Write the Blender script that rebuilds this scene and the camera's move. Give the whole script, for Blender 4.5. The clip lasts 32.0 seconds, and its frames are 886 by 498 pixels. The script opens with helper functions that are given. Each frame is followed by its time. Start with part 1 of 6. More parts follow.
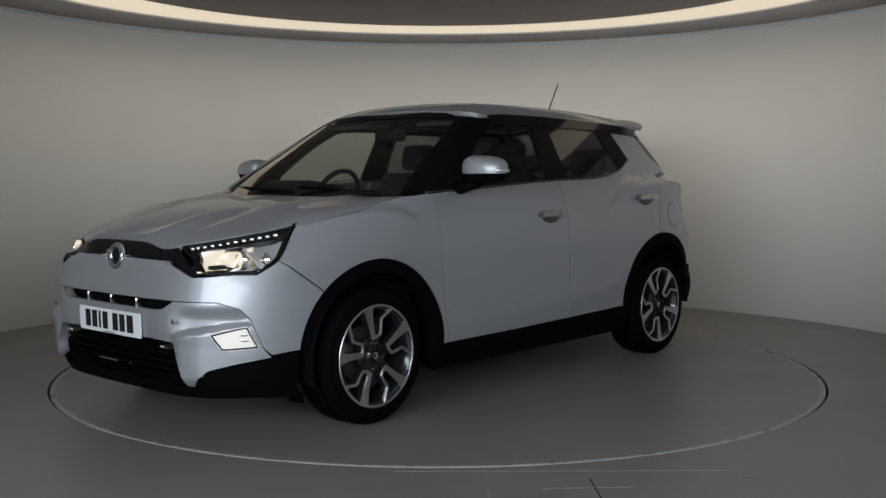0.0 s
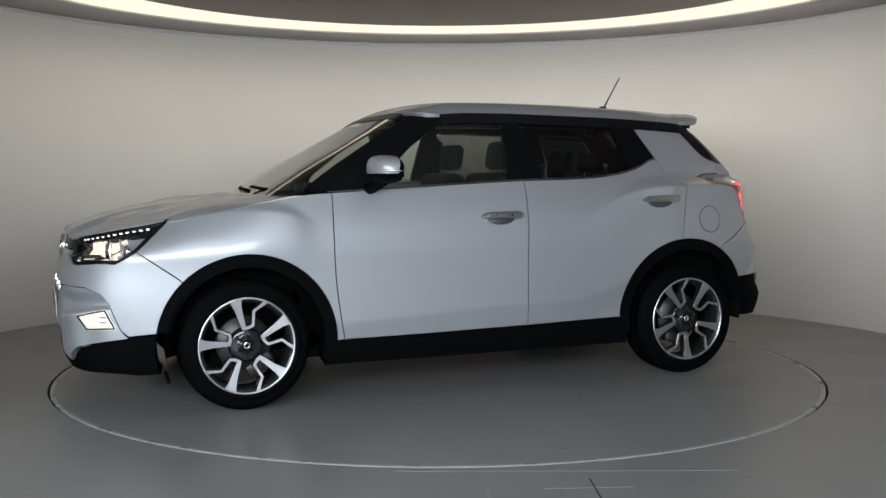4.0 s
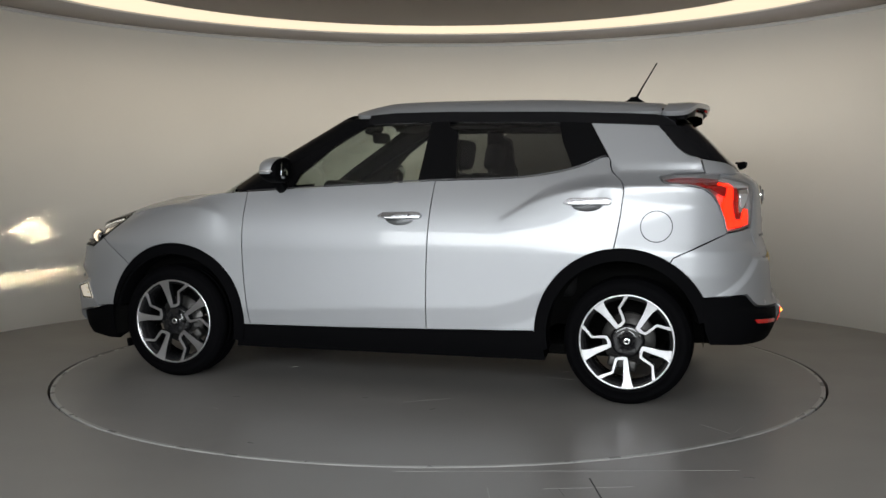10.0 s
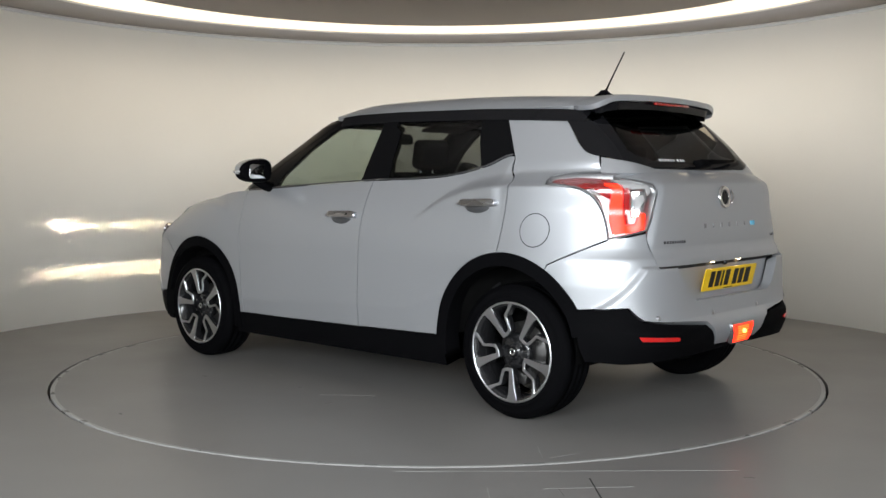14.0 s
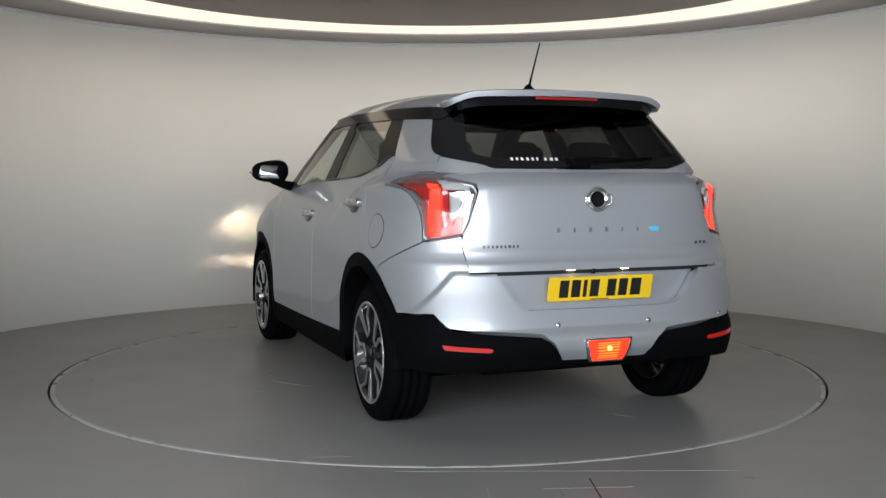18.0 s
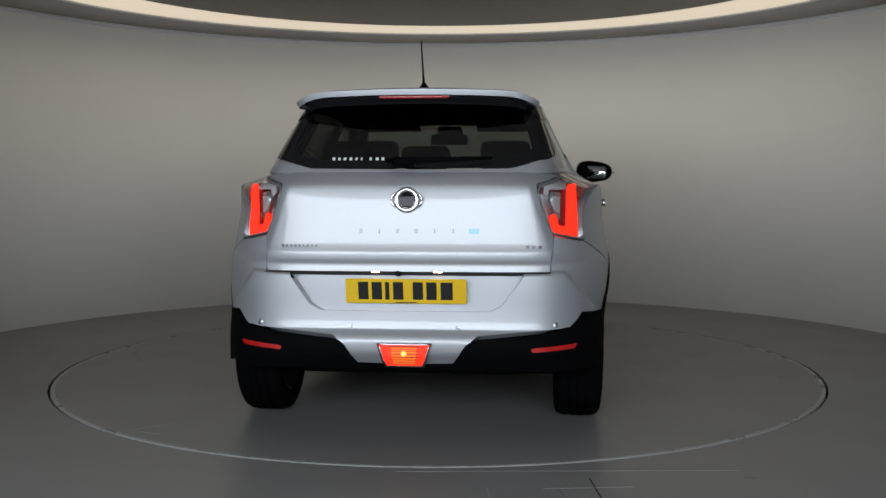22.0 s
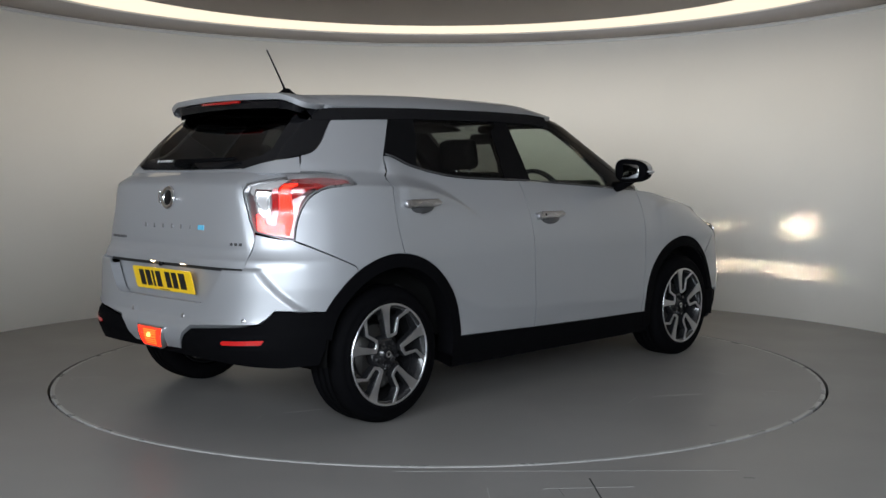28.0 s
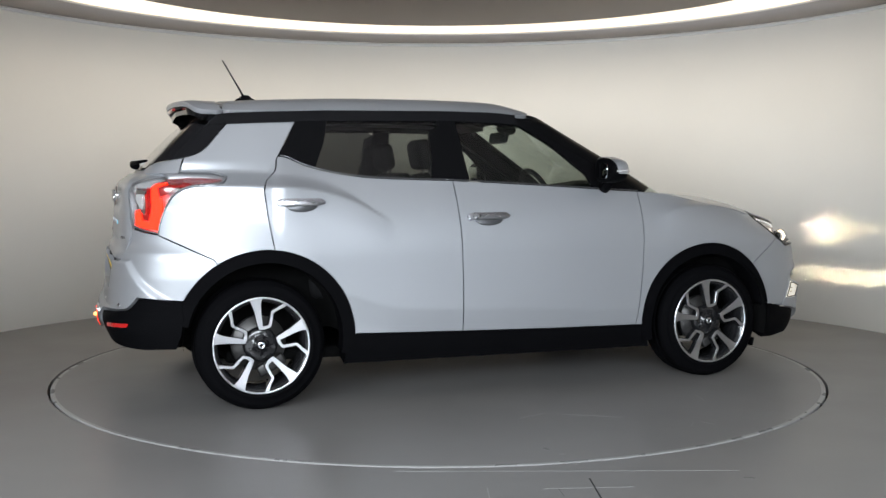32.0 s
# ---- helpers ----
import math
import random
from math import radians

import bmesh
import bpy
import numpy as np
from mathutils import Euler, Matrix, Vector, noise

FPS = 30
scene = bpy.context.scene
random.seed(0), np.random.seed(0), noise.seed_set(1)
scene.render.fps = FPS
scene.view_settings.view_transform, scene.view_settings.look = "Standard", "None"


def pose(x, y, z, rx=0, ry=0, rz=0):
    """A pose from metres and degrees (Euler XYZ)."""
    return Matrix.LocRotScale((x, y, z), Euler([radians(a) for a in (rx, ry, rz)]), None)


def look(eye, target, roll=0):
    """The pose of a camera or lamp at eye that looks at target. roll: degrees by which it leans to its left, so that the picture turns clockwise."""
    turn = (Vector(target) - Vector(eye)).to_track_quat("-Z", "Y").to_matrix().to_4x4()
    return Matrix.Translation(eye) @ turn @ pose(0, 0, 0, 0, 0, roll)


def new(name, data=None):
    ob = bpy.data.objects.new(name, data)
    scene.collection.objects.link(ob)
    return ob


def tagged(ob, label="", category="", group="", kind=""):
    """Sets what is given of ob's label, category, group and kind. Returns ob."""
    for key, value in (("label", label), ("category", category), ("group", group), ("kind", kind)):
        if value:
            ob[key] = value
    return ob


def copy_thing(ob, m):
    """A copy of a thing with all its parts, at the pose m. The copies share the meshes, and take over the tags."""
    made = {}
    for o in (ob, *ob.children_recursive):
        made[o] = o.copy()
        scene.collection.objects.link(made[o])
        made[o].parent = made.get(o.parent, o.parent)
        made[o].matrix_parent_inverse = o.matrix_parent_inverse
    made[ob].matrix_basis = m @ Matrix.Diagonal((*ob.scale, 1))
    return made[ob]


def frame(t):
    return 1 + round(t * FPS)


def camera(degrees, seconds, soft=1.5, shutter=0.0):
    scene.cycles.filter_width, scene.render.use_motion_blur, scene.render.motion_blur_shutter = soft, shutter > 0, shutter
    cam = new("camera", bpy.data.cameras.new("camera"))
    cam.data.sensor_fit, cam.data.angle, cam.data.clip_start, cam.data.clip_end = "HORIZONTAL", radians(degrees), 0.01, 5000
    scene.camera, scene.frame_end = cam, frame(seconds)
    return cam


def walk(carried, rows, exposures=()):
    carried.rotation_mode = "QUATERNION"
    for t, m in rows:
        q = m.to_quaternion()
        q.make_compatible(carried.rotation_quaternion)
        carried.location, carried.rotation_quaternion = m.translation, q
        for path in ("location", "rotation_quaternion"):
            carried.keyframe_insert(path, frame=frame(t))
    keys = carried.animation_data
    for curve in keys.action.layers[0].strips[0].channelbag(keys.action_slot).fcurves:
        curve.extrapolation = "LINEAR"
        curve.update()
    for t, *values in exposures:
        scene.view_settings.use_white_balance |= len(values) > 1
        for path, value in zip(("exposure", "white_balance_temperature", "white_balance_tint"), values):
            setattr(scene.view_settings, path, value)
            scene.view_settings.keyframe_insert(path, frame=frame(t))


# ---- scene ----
from mathutils.geometry import delaunay_2d_cdt

# ---------------------------------------------------------------- camera
CAM_EYE = (0.0, -6.245, 1.143)
CAM_AIM = (0.0272, 0.0, 0.7087)
cam = camera(46.98, 32.0, soft=1.5)
walk(cam, [(0, look(CAM_EYE, CAM_AIM)), (32, look(CAM_EYE, CAM_AIM))],
     exposures=[(0, -1.23, 6500, 10), (1, -1.21, 6500, 10), (2, -0.81, 6500, 10), (3, -0.49, 6500, 10), (4.5, -0.59, 6500, 10), (6, -0.68, 6500, 10), (7, -1.08, 6650, 10), (8, -1.22, 6700, 10), (9, -1.12, 6950, 10), (10, -0.72, 7050, 10), (11, -0.42, 7050, 10),
                (13, -0.12, 7000, 10), (17, -0.35, 6600, 10), (19, -0.68, 6600, 10), (21, -1.27, 6500, 10), (23, -1.32, 6500, 10), (25, -1.12, 6500, 10), (28, -0.59, 6500, 10), (30, -0.23, 6500, 10), (32, -0.11, 6550, 10)])

# ---------------------------------------------------------------- plan
TABLE_R = 2.252            # turntable
FLOOR_Z = -0.008
WALL_R = 3.54              # round wall
CEIL_Z = 2.42
RING_IN, RING_OUT = 2.42, 2.98
RING_ARC = (radians(16), radians(164))    # the lit part of the ring, broken off towards the opening
OPEN_HALF = 2.75           # half width of the opening towards the hall
TURN0, TURN_RATE = 228.07, -6.5145   # heading of the car in degrees, degrees a second
CAR_DX, CAR_DY = 0.052, -0.036

# ---------------------------------------------------------------- light
world = bpy.data.worlds.new("world")
scene.world = world
world.use_nodes = True
wn = world.node_tree.nodes
sky = wn.new("ShaderNodeTexSky")
sky.sky_type, sky.sun_disc = "NISHITA", False
sky.sun_elevation, sky.sun_rotation = radians(35), radians(0)
wn["Background"].inputs["Strength"].default_value = 0.10
world.node_tree.links.new(sky.outputs[0], wn["Background"].inputs["Color"])
sun = new("sun", bpy.data.lights.new("sun", "SUN"))
sun.data.energy, sun.data.angle, sun.data.color = 2.0, radians(0.5), (1.0, 0.95, 0.88)
sun.matrix_basis = look((0, 6, 5), (0, 0, 0))

# area lamp standing in for daylight through a wide unseen doorway behind the camera
door_light = new("daylight_in_doorway", bpy.data.lights.new("daylight_in_doorway", "AREA"))
door_light.data.shape, door_light.data.size, door_light.data.size_y = "RECTANGLE", 8.6, 1.5
door_light.data.energy, door_light.data.color = 960.0, (0.84, 0.915, 1.0)
door_light.matrix_basis = look((-1.3, -7.75, 1.98), (-0.6, 0, 1.5))


# ---------------------------------------------------------------- materials
def nodes_of(name):
    m = bpy.data.materials.new(name)
    m.use_nodes = True
    return m, m.node_tree.nodes, m.node_tree.links, m.node_tree.nodes["Principled BSDF"]


def mat(name, color, rough=0.5, metal=0.0, coat=0.0, grain=0.0, grain_scale=200.0, vary=0.0,
        vary_scale=3.0, rough_vary=0.0, spec=0.5, coat_rough=0.03, transmission=0.0, ior=1.45,
        emit=None, strength=0.0, alpha=1.0):
    m, n, l, p = nodes_of(name)
    p.inputs["Base Color"].default_value = (*color, 1)
    p.inputs["Roughness"].default_value = rough
    p.inputs["Metallic"].default_value = metal
    p.inputs["Coat Weight"].default_value = coat
    p.inputs["Coat Roughness"].default_value = coat_rough
    p.inputs["Specular IOR Level"].default_value = spec
    p.inputs["Transmission Weight"].default_value = transmission
    p.inputs["IOR"].default_value = ior
    p.inputs["Alpha"].default_value = alpha
    if emit:
        p.inputs["Emission Color"].default_value = (*emit, 1)
        p.inputs["Emission Strength"].default_value = strength
    co = n.new("ShaderNodeTexCoord")
    if grain:
        t = n.new("ShaderNodeTexNoise")
        t.inputs["Scale"].default_value, t.inputs["Detail"].default_value = grain_scale, 4
        b = n.new("ShaderNodeBump")
        b.inputs["Strength"].default_value, b.inputs["Distance"].default_value = grain, 0.002
        l.new(co.outputs["Object"], t.inputs["Vector"])
        l.new(t.outputs["Fac"], b.inputs["Height"])
        l.new(b.outputs["Normal"], p.inputs["Normal"])
    if vary or rough_vary:
        t = n.new("ShaderNodeTexNoise")
        t.inputs["Scale"].default_value, t.inputs["Detail"].default_value = vary_scale, 6
        l.new(co.outputs["Object"], t.inputs["Vector"])
        if vary:
            r = n.new("ShaderNodeMix")
            r.data_type = "RGBA"
            r.inputs["A"].default_value = (*[c * (1 - vary) for c in color], 1)
            r.inputs["B"].default_value = (*[min(1, c * (1 + vary)) for c in color], 1)
            l.new(t.outputs["Fac"], r.inputs["Factor"])
            l.new(r.outputs["Result"], p.inputs["Base Color"])
        if rough_vary:
            q = n.new("ShaderNodeMapRange")
            q.inputs["To Min"].default_value = max(0.02, rough - rough_vary)
            q.inputs["To Max"].default_value = min(1, rough + rough_vary)
            l.new(t.outputs["Fac"], q.inputs["Value"])
            l.new(q.outputs["Result"], p.inputs["Roughness"])
    return m


def glow(name, color, strength):
    m = bpy.data.materials.new(name)
    m.use_nodes = True
    n = m.node_tree.nodes
    n.remove(n["Principled BSDF"])
    e = n.new("ShaderNodeEmission")
    e.inputs["Color"].default_value, e.inputs["Strength"].default_value = (*color, 1), strength
    m.node_tree.links.new(e.outputs[0], n["Material Output"].inputs["Surface"])
    return m


M_WALL = mat("wall_paint", (0.85, 0.81, 0.74), 0.85, grain=0.08, grain_scale=90, vary=0.035, vary_scale=1.3)
M_CEIL = mat("ceiling_paint", (0.46, 0.425, 0.405), 0.9, grain=0.06, grain_scale=90, vary=0.03, vary_scale=1.0)
M_BEAD = mat("ceiling_bead_paint", (0.72, 0.70, 0.68), 0.5, vary=0.03)
M_RING = glow("ring_light_diffuser", (1.0, 0.86, 0.66), 1.85)
M_FLOOR = mat("grey_floor_coating", (0.205, 0.197, 0.187), 0.38, vary=0.10, vary_scale=1.6, rough_vary=0.12, grain=0.05, grain_scale=60)
M_GAP = mat("dark_gap", (0.012, 0.012, 0.012), 0.8)
M_SCUFF = mat("pale_scuff", (0.31, 0.305, 0.295), 0.5, vary=0.2, vary_scale=30)
# paler than the floor: daylight glare on the table's rim put into the colour
M_EDGE = mat("pale_glare_edge_ring", (0.30, 0.296, 0.288), 0.30, vary=0.25, vary_scale=7, rough_vary=0.15)
M_MARK = mat("dark_rubber_mark", (0.14, 0.138, 0.135), 0.6, vary=0.3, vary_scale=40)
M_HALL = mat("unseen_hall_dark", (0.07, 0.07, 0.072), 0.85, grain=0.05, grain_scale=60, vary=0.08)
M_HALLWALL = mat("unseen_hall_grey", (0.40, 0.40, 0.40), 0.85, grain=0.05, grain_scale=60, vary=0.03)
M_GROUND = mat("pale_yard_concrete", (0.42, 0.41, 0.39), 0.9, grain=0.1, grain_scale=20, vary=0.12)
M_PAINT = mat("silver_metallic_paint", (0.385, 0.396, 0.414), 0.47, metal=0.60, coat=0.55, coat_rough=0.05, grain=0.035, grain_scale=1400, vary=0.02, vary_scale=2.0)
M_BLACK = mat("black_textured_plastic", (0.0025, 0.0025, 0.003), 0.65, spec=0.03, grain=0.25, grain_scale=900, vary=0.15, vary_scale=6, rough_vary=0.08)
M_GLOSS = mat("gloss_black_trim", (0.006, 0.006, 0.007), 0.08, coat=0.08, spec=0.15, rough_vary=0.03)
M_PILLAR = mat("black_pillar_trim", (0.004, 0.004, 0.0045), 0.30, spec=0.06, rough_vary=0.05)
# dark tone that puts the shade under a door handle into the colour
M_CUP = mat("painted_handle_shade", (0.10, 0.102, 0.106), 0.35, metal=0.6, rough_vary=0.05)
M_DARK = mat("dark_underbody", (0.005, 0.005, 0.005), 0.9, spec=0.02, vary=0.3, vary_scale=10)
M_CHROME = mat("chrome", (0.80, 0.80, 0.81), 0.09, metal=1.0, rough_vary=0.03, vary=0.02)
M_SATIN = mat("satin_chrome", (0.52, 0.52, 0.54), 0.28, metal=1.0, rough_vary=0.05, vary=0.03)
M_MOULD = mat("dull_dark_moulding", (0.10, 0.10, 0.105), 0.32, metal=0.7, rough_vary=0.05, vary=0.05)
M_TYRE = mat("tyre_rubber", (0.0025, 0.0025, 0.003), 0.72, spec=0.03, grain=0.3, grain_scale=300, vary=0.2, vary_scale=12, rough_vary=0.1)
M_ALLOY = mat("polished_alloy", (0.66, 0.66, 0.68), 0.32, metal=1.0, grain=0.03, grain_scale=500, vary=0.03, vary_scale=14, rough_vary=0.05)
M_RIMBLK = mat("gloss_black_alloy", (0.012, 0.012, 0.013), 0.22, coat=0.5, rough_vary=0.06)
M_DISC = mat("brake_disc_steel", (0.07, 0.068, 0.066), 0.4, metal=0.8, grain=0.1, grain_scale=200, vary=0.15, vary_scale=20)
M_SEAT = mat("black_seat_fabric", (0.008, 0.008, 0.0085), 0.85, spec=0.2, grain=0.4, grain_scale=500, vary=0.2, vary_scale=15)
M_DASH = mat("dark_dashboard_plastic", (0.010, 0.010, 0.0105), 0.7, spec=0.2, grain=0.3, grain_scale=500, vary=0.15)
M_LINER = mat("grey_headlining", (0.07, 0.069, 0.066), 0.9, grain=0.2, grain_scale=300, vary=0.05)
M_REDLENS = mat("red_lamp_lens", (0.30, 0.010, 0.008), 0.12, coat=1.0, rough_vary=0.03, vary=0.15, vary_scale=30)
M_REDGLOW = mat("lit_red_light_guide", (0.45, 0.015, 0.01), 0.25, emit=(1.0, 0.018, 0.005), strength=5.0)
M_FOGGLOW = mat("lit_rear_fog_lens", (0.5, 0.04, 0.02), 0.25, emit=(1.0, 0.045, 0.012), strength=2.4)
M_FOGMID = mat("lit_amber_fog_centre", (0.5, 0.1, 0.02), 0.25, emit=(1.0, 0.17, 0.02), strength=2.2)
M_FOGCORE = mat("lit_fog_bulb", (1, 0.5, 0.2), 0.3, emit=(1.0, 0.30, 0.05), strength=5.0)
# faint emission stands for the light that the reflector throws back
M_REFLECT = mat("glowing_red_reflector", (0.36, 0.008, 0.008), 0.15, coat=1.0, grain=0.3, grain_scale=260, emit=(1, 0.02, 0.01), strength=0.12)
M_LAMPSIL = mat("lamp_silver_bowl", (0.78, 0.78, 0.78), 0.18, metal=1.0, rough_vary=0.06, vary=0.05, vary_scale=30)
M_LAMPGREY = mat("lamp_grey_bezel", (0.22, 0.22, 0.225), 0.3, metal=0.6, rough_vary=0.08, vary=0.1, vary_scale=20)
M_BEAM = glow("lit_headlamp_bulb", (1.0, 0.79, 0.58), 230000.0)
M_SPOT = glow("lit_spot_bulb", (1.0, 0.84, 0.66), 110000.0)
M_FOGBEAM = glow("fog_beam_helper_bulb", (1.0, 0.79, 0.58), 80000.0)
M_LAMPLIT = mat("lit_headlamp_bowl", (0.8, 0.78, 0.74), 0.3, metal=0.7, emit=(1.0, 0.84, 0.62), strength=1.7)
M_FOGLIT = mat("lit_front_fog_bowl", (0.8, 0.79, 0.76), 0.3, metal=0.5, emit=(1.0, 0.89, 0.72), strength=0.8)
M_DRL = mat("daytime_led", (0.9, 0.9, 0.9), 0.3, emit=(1.0, 0.97, 0.92), strength=1.1)
M_NUMLIT = glow("number_plate_bulb", (1.0, 0.70, 0.40), 30.0)
M_YELLOW = mat("yellow_reflective_plate", (0.78, 0.50, 0.015), 0.35, coat=0.4, vary=0.03, vary_scale=20)
M_WHITEP = mat("white_reflective_plate", (0.74, 0.75, 0.76), 0.35, coat=0.4, vary=0.03, vary_scale=20)
M_INK = mat("black_plate_ink", (0.012, 0.012, 0.012), 0.4, vary=0.1)
M_BLUE = mat("pale_blue_badge_enamel", (0.10, 0.42, 0.62), 0.25, coat=0.8, vary=0.08, vary_scale=60)
M_CLEARBOWL = mat("clear_lamp_bowl", (0.66, 0.66, 0.67), 0.28, metal=0.75, grain=0.4, grain_scale=120, vary=0.2, vary_scale=70)
M_INDIC = mat("clear_indicator_lens", (0.62, 0.62, 0.62), 0.15, metal=0.5, coat=1.0, rough_vary=0.05, vary=0.1, vary_scale=60)
M_MIRROR = mat("mirror_glass_silvered", (0.42, 0.43, 0.43), 0.03, metal=1.0)
M_STICKER = mat("white_dealer_sticker", (0.72, 0.72, 0.72), 0.5, vary=0.05)


def glass_mat(name, tint, rough=0.0, base=0.075):
    m = bpy.data.materials.new(name)
    m.use_nodes = True
    n, l = m.node_tree.nodes, m.node_tree.links
    n.remove(n["Principled BSDF"])
    tr, gl, mx = n.new("ShaderNodeBsdfTransparent"), n.new("ShaderNodeBsdfGlossy"), n.new("ShaderNodeMixShader")
    lw, pw, ma = n.new("ShaderNodeLayerWeight"), n.new("ShaderNodeMath"), n.new("ShaderNodeMath")
    tr.inputs["Color"].default_value = (*tint, 1)
    gl.inputs["Color"].default_value, gl.inputs["Roughness"].default_value = (1, 1, 1, 1), rough
    lw.inputs["Blend"].default_value = 0.5
    pw.operation, pw.inputs[1].default_value = "POWER", 5.0
    ma.operation, ma.inputs[1].default_value, ma.inputs[2].default_value = "MULTIPLY_ADD", 0.92, base
    l.new(lw.outputs["Facing"], pw.inputs[0])
    l.new(pw.outputs[0], ma.inputs[0])
    l.new(ma.outputs[0], mx.inputs["Fac"])
    l.new(tr.outputs[0], mx.inputs[1])
    l.new(gl.outputs[0], mx.inputs[2])
    l.new(mx.outputs[0], n["Material Output"].inputs["Surface"])
    return m


M_SCREEN = glass_mat("windscreen_glass", (0.62, 0.68, 0.64), base=0.045)
M_SIDEGLASS = glass_mat("front_window_glass", (0.66, 0.71, 0.67), base=0.04)
M_PRIVACY = glass_mat("privacy_window_glass", (0.24, 0.25, 0.245), base=0.035)
M_REARGLASS = glass_mat("dark_tailgate_glass", (0.15, 0.156, 0.153), base=0.03)
M_LENS = glass_mat("clear_lamp_cover", (0.95, 0.955, 0.96), base=0.02)


# ---------------------------------------------------------------- mesh helpers
def part(name, bm, material, parent=None, label="", smooth=True):
    """One mesh object from a bmesh or a ready mesh, under a thing or a part."""
    if isinstance(bm, bmesh.types.BMesh):
        me = bpy.data.meshes.new(name)
        for f in bm.faces:
            f.smooth = smooth
        bm.to_mesh(me)
        bm.free()
    else:
        me = bm
    me.materials.append(material)
    ob = new(name, me)
    ob.parent = parent
    if label:
        ob["label"] = label
    return ob


def thing(name, label, category, m=None, group=""):
    e = new(name)
    e.empty_display_size = 0.2
    if m is not None:
        e.matrix_basis = m
    return tagged(e, label, category, group)


def box(bm, sx, sy, sz, m=None, bevel=0.0, segs=2):
    r = bmesh.ops.create_cube(bm, size=1.0)
    vs = r["verts"]
    bmesh.ops.scale(bm, vec=(sx, sy, sz), verts=vs)
    if bevel:
        es = list({e for v in vs for e in v.link_edges})
        out = bmesh.ops.bevel(bm, geom=es, offset=bevel, segments=segs, profile=0.5, affect="EDGES", clamp_overlap=True)
        vs = list({v for f in out["faces"] for v in f.verts} | {v for v in vs if v.is_valid})
    if m is not None:
        bmesh.ops.transform(bm, matrix=m, verts=vs)
    return vs


def lathe(profile, segs=64, arc=(0.0, 2 * math.pi), axis="Z"):
    """A turned shape from (radius, height) pairs, about z."""
    full = abs(arc[1] - arc[0] - 2 * math.pi) < 1e-6
    n = segs if full else segs + 1
    vs, fs, k = [], [], len(profile)
    for i in range(n):
        a = arc[0] + (arc[1] - arc[0]) * i / segs
        for r, h in profile:
            vs.append((r * math.cos(a), r * math.sin(a), h))
    for i in range(segs):
        j = (i + 1) % n
        for q in range(k - 1):
            fs.append((i * k + q, j * k + q, j * k + q + 1, i * k + q + 1))
    me = bpy.data.meshes.new("turned")
    me.from_pydata(vs, [], fs)
    bm = bmesh.new()
    bm.from_mesh(me)
    bpy.data.meshes.remove(me)
    bmesh.ops.remove_doubles(bm, verts=bm.verts, dist=1e-6)
    bmesh.ops.recalc_face_normals(bm, faces=bm.faces)
    return bm


def rounded(points, radii, steps=5):
    """A loop with its corners rounded."""
    out, n = [], len(points)
    for i in range(n):
        p, a, b = Vector(points[i]), Vector(points[i - 1]), Vector(points[(i + 1) % n])
        r = radii[i] if isinstance(radii, (list, tuple)) else radii
        u, v = (a - p), (b - p)
        d = min(r, u.length * 0.45, v.length * 0.45)
        if d < 1e-5:
            out.append(tuple(p))
            continue
        u, v = p + u.normalized() * d, p + v.normalized() * d
        for k in range(steps + 1):
            t = k / steps
            out.append(tuple(u * (1 - t) ** 2 + p * 2 * t * (1 - t) + v * t * t))
    return out


def slab(bm, loop, depth, m=None, bevel=0.0, segs=2):
    """A prism of a flat loop in x, y, from z = 0 up to depth, with its upper rim bevelled."""
    vs = [bm.verts.new((x, y, 0)) for x, y in loop]
    f = bm.faces.new(vs)
    f.normal_update()
    if f.normal.z > 0:
        f.normal_flip()
    ex = bmesh.ops.extrude_face_region(bm, geom=[f])
    top = [v for v in ex["geom"] if isinstance(v, bmesh.types.BMVert)]
    bmesh.ops.translate(bm, verts=top, vec=(0, 0, depth))
    allv = vs + top
    if bevel:
        es = [e for e in {e for v in top for e in v.link_edges} if all(w in top for w in e.verts)]
        out = bmesh.ops.bevel(bm, geom=es, offset=bevel, segments=segs, profile=0.5, affect="EDGES", clamp_overlap=True)
        allv = list({v for v in allv if v.is_valid} | {v for q in out["faces"] for v in q.verts})
    if m is not None:
        bmesh.ops.transform(bm, matrix=m, verts=allv)
    return allv


def tube(points, radius, segs=8, closed=False):
    """A round bar along points."""
    bm, rings, n = bmesh.new(), [], len(points)
    ps = [Vector(p) for p in points]
    up = Vector((0, 0, 1))
    for i, p in enumerate(ps):
        a, b = (ps[i - 1], ps[(i + 1) % n]) if closed else (ps[max(0, i - 1)], ps[min(n - 1, i + 1)])
        d = (b - a).normalized()
        s = d.cross(up)
        s = s.normalized() if s.length > 1e-3 else Vector((1, 0, 0))
        q = s.cross(d)
        r = radius[i] if isinstance(radius, (list, tuple)) else radius
        rings.append([bm.verts.new(p + r * (math.cos(2 * math.pi * k / segs) * s + math.sin(2 * math.pi * k / segs) * q)) for k in range(segs)])
    for i in range(n if closed else n - 1):
        A, B = rings[i], rings[(i + 1) % n]
        for k in range(segs):
            bm.faces.new((A[k], A[(k + 1) % segs], B[(k + 1) % segs], B[k]))
    if not closed:
        bm.faces.new(rings[0][::-1])
        bm.faces.new(rings[-1])
    bmesh.ops.recalc_face_normals(bm, faces=bm.faces)
    return bm


# ---------------------------------------------------------------- round studio
def ring_sheet(r0, r1, z0, z1, segs=160, arc=(0, 2 * math.pi)):
    """A flat ring with thickness."""
    return lathe([(r0, z0), (r1, z0), (r1, z1), (r0, z1), (r0, z0)], segs, arc)


